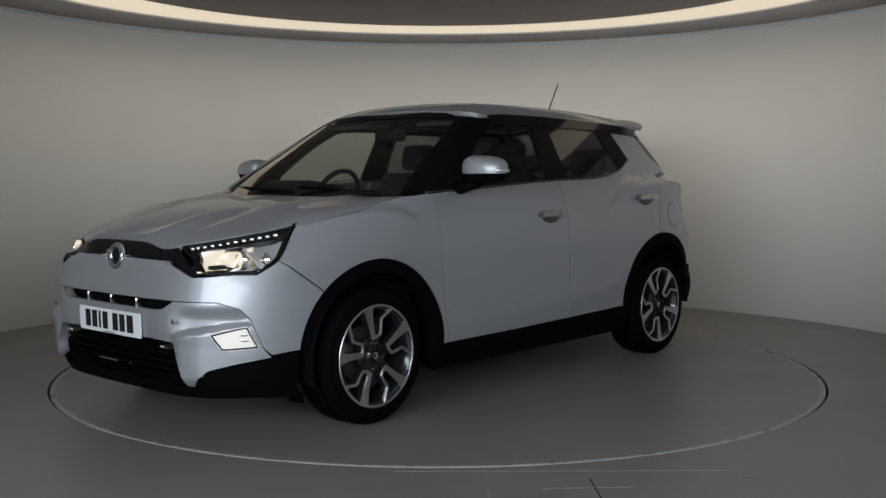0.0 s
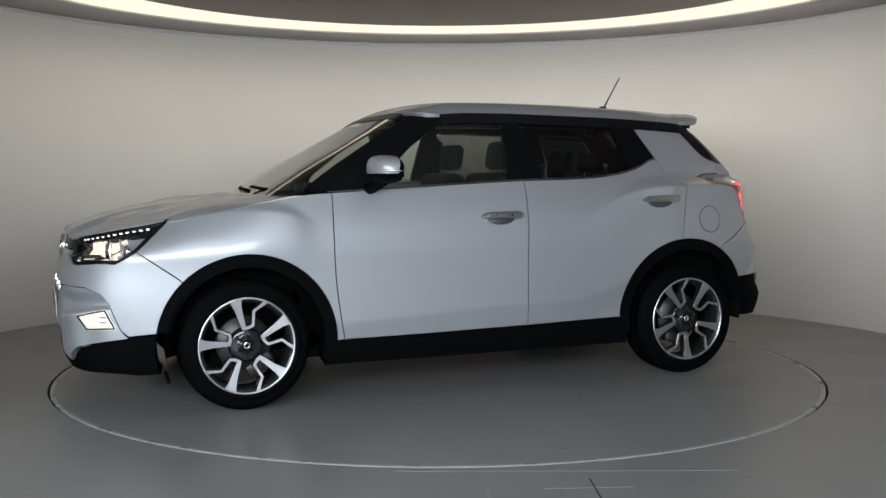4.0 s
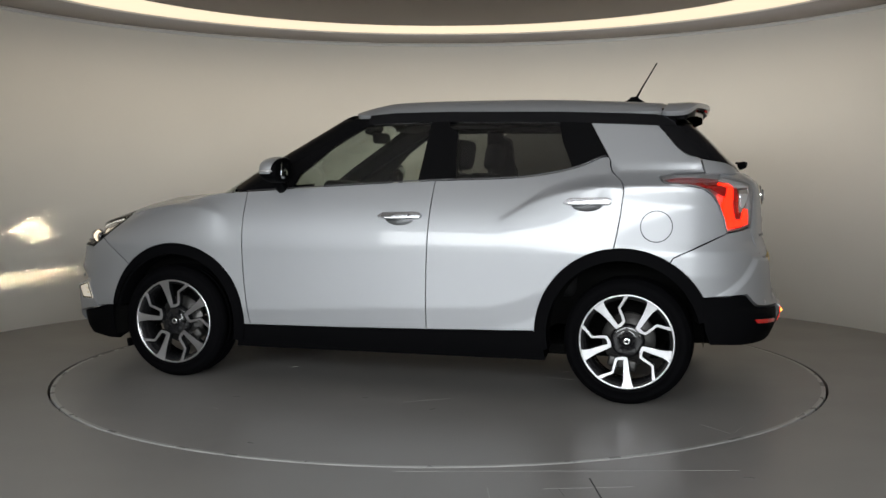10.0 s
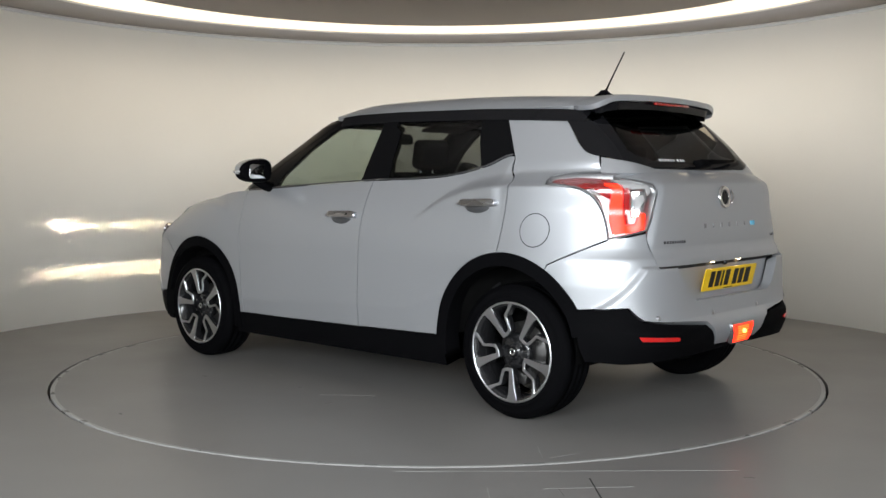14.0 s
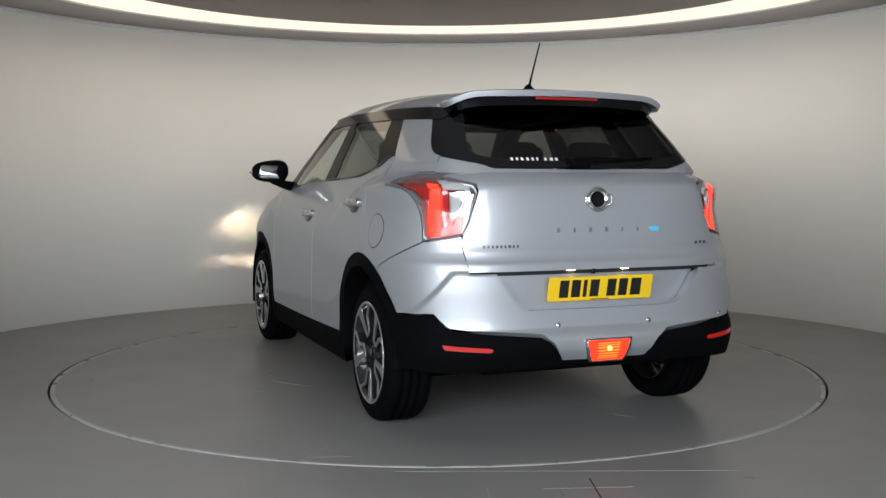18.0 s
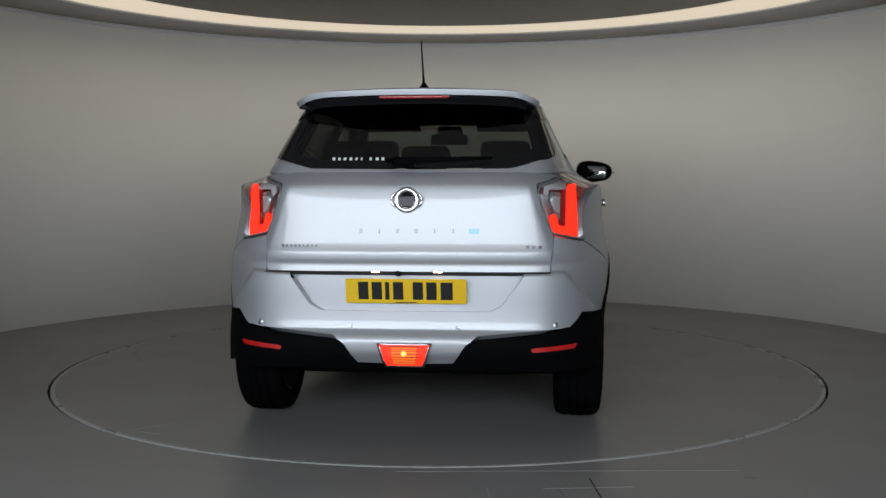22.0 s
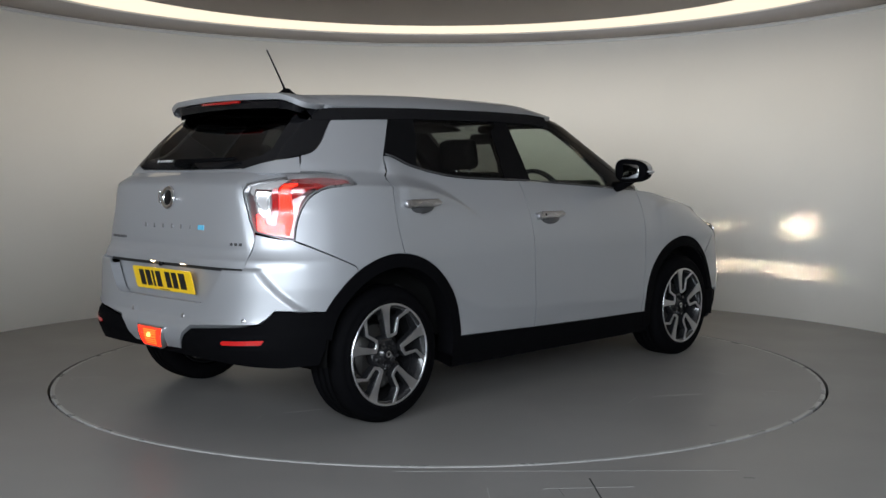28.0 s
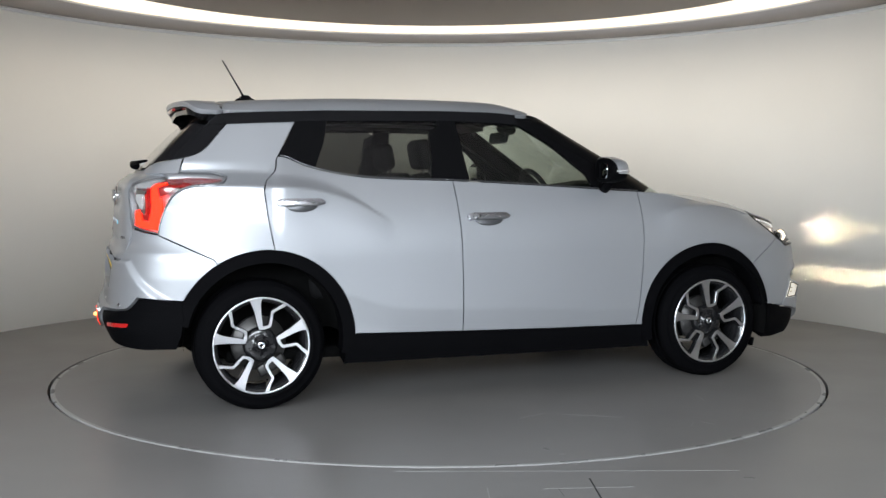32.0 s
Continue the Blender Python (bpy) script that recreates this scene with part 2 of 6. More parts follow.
def build_room():
    gap = math.asin(OPEN_HALF / WALL_R)
    arc = (-math.pi / 2 + gap, 1.5 * math.pi - gap)
    wall = part("wall_round", lathe([(WALL_R, -0.05), (WALL_R, CEIL_Z + 0.1), (WALL_R + 0.2, CEIL_Z + 0.1), (WALL_R + 0.2, -0.05), (WALL_R, -0.05)], 220, arc), M_WALL)
    tagged(wall, "smooth pale curved studio wall", "wall", kind="structure")
    # jambs close the wall's two ends at the opening
    bead = part("trim", lathe([(WALL_R - 0.001, 2.388), (WALL_R - 0.016, 2.392), (WALL_R - 0.022, 2.40), (WALL_R - 0.016, 2.408), (WALL_R - 0.001, 2.412)], 220, arc), M_BEAD)
    tagged(bead, "thin pale bead where wall meets ceiling", "trim", kind="structure")
    ceil = part("ceiling", ring_sheet(RING_OUT, WALL_R + 0.2, CEIL_Z, CEIL_Z + 0.12), M_CEIL)
    tagged(ceil, "matt grey ceiling round the ring light", "ceiling", kind="structure")
    bm = lathe([(0.0, CEIL_Z), (RING_IN, CEIL_Z), (RING_IN, CEIL_Z + 0.12), (0.0, CEIL_Z + 0.12)], 160)
    ceil2 = part("ceiling", bm, M_CEIL)
    tagged(ceil2, "matt grey ceiling disc inside the ring light", "ceiling", kind="structure")
    light = thing("ring_light", "large warm white luminous ring set flush in the ceiling", "ceiling light")
    part("diffuser", ring_sheet(RING_IN + 0.006, RING_OUT - 0.006, CEIL_Z + 0.012, CEIL_Z + 0.03, 140, RING_ARC), M_RING, light, "glowing warm white diffuser")
    part("blank", ring_sheet(RING_IN + 0.006, RING_OUT - 0.006, CEIL_Z + 0.004, CEIL_Z + 0.03, 60, (RING_ARC[1], RING_ARC[0] + 2 * math.pi)), M_CEIL, light, "unlit grey part of the ring")
    part("frame", ring_sheet(RING_OUT - 0.006, RING_OUT, CEIL_Z - 0.003, CEIL_Z + 0.03), M_BEAD, light)
    part("frame", ring_sheet(RING_IN, RING_IN + 0.006, CEIL_Z - 0.003, CEIL_Z + 0.03), M_BEAD, light)
    # floor sheet with a round well for the turntable
    bm = bmesh.new()
    n, out = 160, 6.0
    loops = [(TABLE_R + 0.007, FLOOR_Z - 0.06), (TABLE_R + 0.007, FLOOR_Z), (WALL_R + 0.05, FLOOR_Z), (out, FLOOR_Z)]
    fl = part("floor", lathe(loops, n), M_FLOOR, smooth=False)
    tagged(fl, "smooth grey coated studio floor", "floor", kind="structure")
    pit = part("floor", lathe([(0.0, FLOOR_Z - 0.06), (TABLE_R + 0.05, FLOOR_Z - 0.06)], 64), M_GAP)
    tagged(pit, "dark well beneath the turntable", "floor", kind="structure")
    # unseen hall behind the camera, added to bound the daylight and fill reflections
    bm = bmesh.new()
    for q in (-1, 1):
        box(bm, 0.2, 5.2, 3.0, pose(q * 6.3, -5.7, 1.45))
    box(bm, 3.2, 0.2, 3.0, pose(4.6, -8.0, 1.45))
    box(bm, 12.4, 0.2, 0.3, pose(0, -8.0, 2.80))
    hall = part("wall_hall", bm, M_HALLWALL, smooth=False)
    tagged(hall, "plain walls of an unseen hall, added to shape the daylight", "wall", kind="structure")
    bm = bmesh.new()
    box(bm, 12.8, 5.2, 0.1, pose(0, -5.6, 2.99))
    tagged(part("ceiling_hall", bm, M_HALL, smooth=False), "dark ceiling of an unseen hall, added for dark reflections", "ceiling", kind="structure")
    bm = bmesh.new()
    box(bm, 12.4, 15.4, 0.05, pose(0, -10.3, FLOOR_Z - 0.030))
    tagged(part("floor_hall", bm, M_FLOOR, smooth=False), "grey floor of the hall", "floor", kind="structure")
    # front of the round room beside its opening, unseen, added to limit the daylight
    bm = bmesh.new()
    for s in (-1, 1):
        box(bm, 3.5, 0.2, 3.0, pose(s * (OPEN_HALF + 1.755), -2.82, 1.45))
    box(bm, 2 * OPEN_HALF, 0.2, 0.55, pose(0, -3.10, 2.72))
    tagged(part("wall_front", bm, M_HALLWALL, smooth=False), "unseen plain wall added beside the opening of the round studio", "wall", kind="structure")
    g = bmesh.new()
    bmesh.ops.create_grid(g, x_segments=1, y_segments=1, size=400)
    bmesh.ops.translate(g, verts=g.verts, vec=(0, 0, -0.25))
    tagged(part("ground", g, M_GROUND), "pale open ground outside the building", "ground", kind="structure")


build_room()


def turntable():
    t = thing("turntable", "round grey turntable flush with the studio floor", "turntable")
    r = TABLE_R - 0.030
    part("platform", lathe([(0.0, FLOOR_Z), (r, FLOOR_Z), (r, FLOOR_Z - 0.05), (0.0, FLOOR_Z - 0.05)], 160), M_FLOOR, t, smooth=False)
    part("edge_ring", lathe([(r + 0.0005, FLOOR_Z - 0.04), (r + 0.0005, FLOOR_Z + 0.0004), (TABLE_R - 0.012, FLOOR_Z + 0.0006), (TABLE_R - 0.008, FLOOR_Z - 0.002), (TABLE_R - 0.006, FLOOR_Z - 0.006),
                             (TABLE_R - 0.006, FLOOR_Z - 0.05)], 200), M_EDGE, t, "grey edge ring, paler with painted glare", smooth=False)
    rng = random.Random(4)
    for k in range(26):
        a, q = rng.uniform(0, 2 * math.pi), 0.5 + 1.65 * math.sqrt(rng.random())
        ln, wd, tw = rng.uniform(0.02, 0.30), rng.uniform(0.0015, 0.004), rng.uniform(0, math.pi)
        if k % 4 == 0:
            ln, wd = rng.uniform(0.02, 0.05), rng.uniform(0.006, 0.014)
        bm = bmesh.new()
        loop = [(ln / 2 * math.cos(u), wd / 2 * math.sin(u)) for u in np.linspace(0, 2 * math.pi, 13)[:-1]]
        slab(bm, loop, 0.0006, pose(q * math.cos(a), q * math.sin(a), FLOOR_Z, 0, 0, math.degrees(tw)))
        part("scuff", bm, M_MARK if k % 4 == 0 else M_SCUFF, t, "dark rubber mark" if k % 4 == 0 else "pale scratch", smooth=False)
    return t


TABLE = turntable()


def floor_joints():
    """Joints and scratches of the floor in front of the turntable."""
    for x0, y0, x1, y1, w, m, lab in ((0.580, -2.400, 0.592, -2.90, 0.006, M_GAP, "dark joint between floor sheets"), (0.181, -2.52, 0.190, -2.90, 0.004, M_SCUFF, "pale joint between floor sheets"),
                                      (-0.17, -2.306, 1.19, -2.296, 0.004, M_SCUFF, "long pale scratch"), (0.39, -2.533, 0.73, -2.507, 0.004, M_SCUFF, "short pale scratch"),
                                      (1.175, -2.395, 1.215, -2.40, 0.012, M_MARK, "small dark mark"), (0.445, -2.53, 0.455, -2.62, 0.004, M_MARK, "small dark mark")):
        bm = bmesh.new()
        d = Vector((x1 - x0, y1 - y0))
        box(bm, d.length, w, 0.0008, pose((x0 + x1) / 2, (y0 + y1) / 2, FLOOR_Z + 0.0002, 0, 0, math.degrees(math.atan2(d.y, d.x))))
        tagged(part("trim", bm, m, smooth=False), lab, "floor mark", kind="structure")


floor_joints()


# ---------------------------------------------------------------- car: surfaces
# car space: x forward, y to the car's left, z up, origin on the floor midway between the axles
def curve(*pairs):
    """A smooth function through (position, value) pairs."""
    xs, ys = np.array([p[0] for p in pairs], float), np.array([p[1] for p in pairs], float)
    o = np.argsort(xs)
    xs, ys = xs[o], ys[o]
    h, d = np.diff(xs), np.diff(ys) / np.diff(xs)
    m = np.zeros(len(xs))
    m[0], m[-1] = d[0], d[-1]
    for i in range(1, len(xs) - 1):
        if d[i - 1] * d[i] > 0:
            a, b = 2 * h[i] + h[i - 1], h[i] + 2 * h[i - 1]
            m[i] = (a + b) / (a / d[i - 1] + b / d[i])

    g = np.linspace(xs[0], xs[-1], 3001)
    i = np.clip(np.searchsorted(xs, g) - 1, 0, len(h) - 1)
    t = (g - xs[i]) / h[i]
    v = (1 + 2 * t) * (1 - t) ** 2 * ys[i] + t * (1 - t) ** 2 * h[i] * m[i] + t * t * (3 - 2 * t) * ys[i + 1] + t * t * (t - 1) * h[i] * m[i + 1]
    return lambda x: np.interp(np.asarray(x, float), g, v)


def smooth(a, b, x):
    t = np.clip((np.asarray(x, float) - a) / (b - a), 0, 1)
    return t * t * (3 - 2 * t)


NEXP = 5.0
_t = np.linspace(0, math.pi / 2, 4001)
_c, _s = np.cos(_t) ** (2 / NEXP), np.sin(_t) ** (2 / NEXP)
_len = np.concatenate([[0], np.cumsum(np.hypot(np.diff(_c) * 1.85, np.diff(_s) * 0.88))])
_len /= _len[-1]
LQ, LM = 2.5, 0.6
LTOT = 2 * LQ + LM
XMF, XMR, XUF = 0.3, -0.3, -0.05

# greenhouse: half width at a height, pillars, screens
glass_y0 = curve((1.2, 0.745), (0.85, 0.765), (-0.27, 0.775), (-1.18, 0.748), (-1.65, 0.706), (-1.9, 0.68))
belt_z = curve((1.30, 1.050), (1.10, 1.058), (0.94, 1.064), (0.84, 1.069), (0.48, 1.090), (0.18, 1.108), (-0.26, 1.130),
               (-0.58, 1.139), (-0.73, 1.147), (-0.88, 1.167), (-1.03, 1.203), (-1.167, 1.255), (-1.24, 1.180), (-1.60, 1.180), (-2.1, 1.180))
screen_x = curve((1.00, 1.235), (1.06, 1.130), (1.20, 0.892), (1.35, 0.615), (1.50, 0.345), (1.58, 0.21))
backlight_x = curve((1.10, -1.853), (1.18, -1.813), (1.25, -1.754), (1.32, -1.691), (1.40, -1.609), (1.50, -1.495), (1.58, -1.414))


def glass_y(x, z):
    return glass_y0(x) - 0.46 * (z - 1.13) - 0.06 * (z - 1.13) * np.clip(z - 1.13, 0, 1)


def upper(s, z):
    """The greenhouse's skin: s metres round from the screen's middle, height z."""
    s, z = np.asarray(s, float), np.asarray(z, float)
    a, sg = np.abs(s), np.sign(s)
    back = a > LQ + LM
    mid = (a > LQ) & ~back
    q = np.where(back, (LTOT - a) / LQ, np.clip(a / LQ, 0, 1))
    t = np.interp(q, _len, _t)
    n = np.where(back, 2 / 12.0, 2 / 6.4)
    c, sn = np.cos(t) ** n, np.sin(t) ** n
    x = np.where(back, XMR + (backlight_x(z) - XMR) * c, XUF + (screen_x(z) - XUF) * c)
    x = np.where(mid, XUF + (XMR - XUF) * (a - LQ) / LM, x)
    y = glass_y(x, z) * np.where(mid, 1.0, sn)
    return np.stack([x, y * sg, z], -1)


# lower body
nose_x = curve((0.15, 2.05), (0.22, 2.118), (0.30, 2.140), (0.42, 2.146), (0.50, 2.156), (0.57, 2.152), (0.64, 2.138), (0.71, 2.122), (0.78, 2.112), (0.86, 2.100), (0.95, 2.06), (1.05, 2.00))
tail_x = curve((0.20, -1.80), (0.28, -1.95), (0.365, -2.003), (0.41, -2.018), (0.45, -2.016), (0.50, -1.988), (0.58, -1.978), (0.69, -1.972),
               (0.775, -1.964), (0.80, -1.948), (0.83, -1.936), (0.90, -1.930), (1.00, -1.922), (1.10, -1.906), (1.145, -1.881), (1.18, -1.828), (1.26, -1.768))
# rear haunch: height of its crease, how far it stands out, and how tall the scoop above it is
haunch_z = curve((0.0, 0.72), (-0.50, 0.85), (-0.622, 0.916), (-0.696, 0.961), (-0.761, 1.000), (-0.842, 1.037), (-0.922, 1.063), (-1.001, 1.082), (-1.08, 1.094), (-1.173, 1.102), (-1.266, 1.106), (-1.388, 1.110), (-1.55, 1.112), (-2.1, 1.09))
haunch_out = curve((0.0, 0.0), (-0.60, 0.0), (-0.70, 0.006), (-0.80, 0.017), (-0.90, 0.031), (-1.0, 0.048), (-1.15, 0.074), (-1.3, 0.094), (-1.5, 0.100), (-1.75, 0.09), (-2.1, 0.08))
haunch_w = curve((0.0, 0.012), (-0.70, 0.014), (-0.76, 0.020), (-0.842, 0.040), (-0.921, 0.053), (-1.0, 0.060), (-1.1, 0.063), (-2.1, 0.063))
# front wing: the same, running out just ahead of the door
wing_z = curve((0.5, 0.80), (0.90, 0.892), (0.947, 0.915), (1.017, 0.948), (1.095, 0.974), (1.172, 0.985), (1.266, 0.988), (1.40, 0.980), (1.6, 0.940), (1.9, 0.88), (2.2, 0.84))
wing_out = curve((0.5, 0.0), (0.93, 0.0), (0.98, 0.004), (1.05, 0.019), (1.15, 0.032), (1.30, 0.034), (1.5, 0.026), (1.75, 0.012), (2.0, 0.0), (2.2, 0.0))
crease_z = curve((2.0, 0.40), (0.80, 0.408), (0.17, 0.440), (-0.25, 0.458), (-0.58, 0.475), (-0.90, 0.575), (-1.1, 0.65), (-2.0, 0.66))
hood_mid = curve((2.16, 0.82), (2.115, 0.855), (2.08, 0.882), (2.03, 0.906), (1.94, 0.938), (1.85, 0.964), (1.70, 0.996), (1.55, 1.018), (1.35, 1.036), (1.15, 1.050), (0.95, 1.064))


def hood_z(x, y):
    x, y = np.asarray(x, float), np.abs(np.asarray(y, float))
    k = (y / 0.72) ** 3 * 0.15 * smooth(1.1, 1.9, x)
    rib = 0.012 * np.exp(-((y - (0.40 + 0.10 * (1.9 - x))) / 0.055) ** 2) * smooth(2.0, 1.7, x)
    return hood_mid(x + k) - 0.020 * (y / 0.75) ** 2 * smooth(0.80, 1.45, x) - 0.05 * np.clip((y - 0.60) / 0.2, 0, 1) ** 2.2 * smooth(1.02, 1.50, x) + rib - 0.027 * smooth(0.20, 0.36, y) * smooth(1.45, 1.80, x)


fender_y = curve((2.1, 0.62), (1.9, 0.70), (1.7, 0.742), (1.4, 0.765), (1.1, 0.782), (0.95, 0.795))


def top_of_side(x):
    """Height and half width of the upper rim of the flank."""
    x = np.asarray(x, float)
    zf = hood_z(x, fender_y(x))
    f = smooth(0.90, 1.02, x)
    z = belt_z(x) * (1 - f) + zf * f
    return z, glass_y(x, belt_z(x)) * (1 - f) + fender_y(x) * f


flank_low = curve((2.2, 0.860), (1.3, 0.872), (0.8, 0.868), (-0.24, 0.874), (-0.9, 0.876), (-1.2, 0.896), (-1.4, 0.904), (-1.6, 0.904), (-1.7, 0.900), (-2.1, 0.875))
flank_mid = curve((2.2, 0.872), (1.6, 0.880), (1.3, 0.884), (0.8, 0.872), (-0.24, 0.880), (-0.9, 0.890), (-1.2, 0.903), (-1.4, 0.912), (-1.6, 0.908), (-1.7, 0.899), (-2.1, 0.87))


def flank_raw(x, z):
    """Half width of the body at x, z: a smooth barrel from sill to belt, a faint lower crease, the haunch and the wing."""
    zt, yt = top_of_side(x)
    lo, mi, zc = flank_low(x), flank_mid(x), crease_z(x)
    low = lo - 0.045 * np.clip((0.30 - z) / 0.20, 0, 1) ** 1.5
    low = low + 0.010 * np.where(z < zc, np.clip(1 - (zc - z) / 0.12, 0, 1), np.clip(1 - (z - zc) / 0.30, 0, 1) ** 1.3)
    base = low + (mi - lo - 0.003) * smooth(0.45, 0.85, z)
    z0 = 0.76
    t = np.clip((z - z0) / np.maximum(zt - z0, 1e-3), 0, 1)
    base = base - (base - yt) * (0.16 * t + 0.84 * t ** 2.2)
    base = np.where(z > zt, yt - 0.46 * (z - zt), base)
    for zr, out, wd in ((haunch_z(x), haunch_out(x), haunch_w(x)), (wing_z(x), wing_out(x), 0.045 + 0 * x)):
        up = np.clip(1 - (z - zr) / wd, 0, 1) ** 1.5
        down = np.clip(1 - (zr - z) / 0.30, 0, 1) ** 2.2
        base = base + out * np.where(z > zr, up, down)
    return base


def flank(x, z):
    """The flank with its creases just softened."""
    x, z = np.broadcast_arrays(np.asarray(x, float), np.asarray(z, float))
    d, w = (-0.009, -0.0045, 0.0, 0.0045, 0.009), (0.12, 0.23, 0.30, 0.23, 0.12)
    return sum(wi * flank_raw(x, z + di) for di, wi in zip(d, w))


def corner_n(z, back):
    return np.where(back, 2 / (5.8 + 1.2 * smooth(0.98, 1.13, z)), 2 / 5.0)


def lower(s, z):
    """The lower body's skin: s metres round from the middle of the nose, height z."""
    s, z = np.asarray(s, float), np.asarray(z, float)
    a, sg = np.abs(s), np.sign(s)
    back = a > LQ + LM
    mid = (a > LQ) & ~back
    q = np.where(back, (LTOT - a) / LQ, np.clip(a / LQ, 0, 1))
    t = np.interp(q, _len, _t)
    n = corner_n(z, back)
    c, sn = np.cos(t) ** n, np.sin(t) ** n
    x = np.where(back, XMR + (tail_x(z) - XMR) * c, XMF + (nose_x(z) - XMF) * c)
    x = np.where(mid, XMF + (XMR - XMF) * (a - LQ) / LM, x)
    y = flank(x, z) * np.where(mid, 1.0, sn)
    return np.stack([x, y * sg, z], -1)


def find_many(fn, axis, value, z):
    """Places s on a skin at heights z at which x (axis 0) or y (axis 1, front; 2, back) has the values."""
    value, z = np.asarray(value, float), np.asarray(z, float)
    lo = np.full(value.shape, LQ + LM if axis == 2 else 0.0)
    hi = np.full(value.shape, LQ if axis == 1 else LTOT)
    for _ in range(22):
        m = (lo + hi) / 2
        p = fn(m, z)
        more = p[..., 0] > value if axis == 0 else (p[..., 1] > value if axis == 2 else p[..., 1] < value)
        lo, hi = np.where(more, m, lo), np.where(more, hi, m)
    return (lo + hi) / 2


def find_s(fn, axis, value, z):
    return float(find_many(fn, axis, np.array([value]), np.array([z]))[0])


def on_side(fn, pts):
    P = np.array(pts, float)
    return list(zip(find_many(fn, 0, P[:, 0], P[:, 1]).tolist(), P[:, 1].tolist()))


def on_front(fn, pts):
    P = np.array(pts, float)
    s = find_many(fn, 1, np.abs(P[:, 0]), P[:, 1])
    s = np.where(np.abs(P[:, 0]) < 1e-6, 0.0, s * np.sign(P[:, 0]))
    return list(zip(s.tolist(), P[:, 1].tolist()))


def on_back(fn, pts):
    """Back chart: metres from the middle of the tail, positive to the car's left."""
    P = np.array(pts, float)
    s = LTOT - find_many(fn, 2, np.abs(P[:, 0]), P[:, 1])
    s = np.where(np.abs(P[:, 0]) < 1e-6, 0.0, s * np.sign(P[:, 0]))
    return list(zip(s.tolist(), P[:, 1].tolist()))


def side_to_back(pts):
    return [(LTOT - s, z) for s, z in pts]


def back_chart(fn):
    def g(r, z):
        r = np.asarray(r, float)
        p = fn(LTOT - np.abs(r), z)
        return p * np.stack([np.ones_like(r), np.where(r < 0, -1.0, 1.0), np.ones_like(r)], -1)
    return g


lower_back, upper_back = back_chart(lower), back_chart(upper)


def hood_chart(x, y):
    return np.stack([np.asarray(x, float), np.asarray(y, float), hood_z(x, y)], -1)


roof_mid = curve((0.45, 1.475), (0.40, 1.497), (0.33, 1.530), (0.26, 1.555), (0.19, 1.570), (0.10, 1.582), (0.0, 1.588), (-0.30, 1.592), (-0.65, 1.590), (-1.0, 1.580),
                 (-1.2, 1.570), (-1.475, 1.553), (-1.56, 1.548), (-1.66, 1.532))


def roof_chart(x, y):
    x, a = np.asarray(x, float), np.abs(np.asarray(y, float))
    fall = 0.020 * (a / 0.5) ** 2 + 0.085 * np.clip((a - 0.40) / 0.22, 0, 1.2) ** 2.4
    fall = fall * smooth(0.36, 0.05, x) + (1 - smooth(0.36, 0.05, x)) * 0.05 * (a / 0.6) ** 2
    return np.stack([x, np.asarray(y, float), roof_mid(x) - fall], -1)


# ---------------------------------------------------------------- car: panels
def dense(loop, step=0.02):
    out = []
    for i, p in enumerate(loop):
        q = loop[(i + 1) % len(loop)]
        n = max(1, int(math.hypot(q[0] - p[0], q[1] - p[1]) / step))
        out += [(p[0] + (q[0] - p[0]) * k / n, p[1] + (q[1] - p[1]) * k / n) for k in range(n)]
    return out


def line(*pts, step=0.02):
    """Points along an open line."""
    out = []
    for p, q in zip(pts, pts[1:]):
        n = max(1, int(math.hypot(q[0] - p[0], q[1] - p[1]) / step))
        out += [(p[0] + (q[0] - p[0]) * k / n, p[1] + (q[1] - p[1]) * k / n) for k in range(n)]
    return out + [pts[-1]]


def bend(*pts, step=0.025):
    """A smooth open line through points (Catmull-Rom)."""
    P = [Vector(p) for p in pts]
    P = [P[0] * 2 - P[1]] + P + [P[-1] * 2 - P[-2]]
    out = []
    for i in range(1, len(P) - 2):
        n = max(2, int((P[i + 1] - P[i]).length / step))
        for k in range(n):
            t = k / n
            a, b, c, d = P[i - 1], P[i], P[i + 1], P[i + 2]
            out.append(tuple(0.5 * ((2 * b) + (c - a) * t + (2 * a - 5 * b + 4 * c - d) * t * t + (3 * b - a - 3 * c + d) * t ** 3)))
    return out + [tuple(P[-2])]


def arch(cx, cz, r, a0, a1, n=28):
    return [(cx + r * math.cos(radians(a0 + (a1 - a0) * i / n)), cz + r * math.sin(radians(a0 + (a1 - a0) * i / n))) for i in range(n + 1)]


def clean(loop, tol=0.0025):
    out = []
    for p in loop:
        if not out or math.hypot(p[0] - out[-1][0], p[1] - out[-1][1]) > tol:
            out.append(p)
    if math.hypot(out[0][0] - out[-1][0], out[0][1] - out[-1][1]) <= tol:
        out.pop()
    return out


def shrink(loop, g):
    L = np.array(loop)
    area = np.sum(L[:, 0] * np.roll(L[:, 1], -1) - np.roll(L[:, 0], -1) * L[:, 1])
    d = np.roll(L, -1, 0) - L
    nrm = np.stack([-d[:, 1], d[:, 0]], 1) * (1 if area > 0 else -1)
    nrm /= np.maximum(np.linalg.norm(nrm, axis=1, keepdims=True), 1e-9)
    v = nrm + np.roll(nrm, 1, 0)
    v /= np.maximum(np.linalg.norm(v, axis=1, keepdims=True), 0.5)
    return [tuple(p) for p in L + v * g]


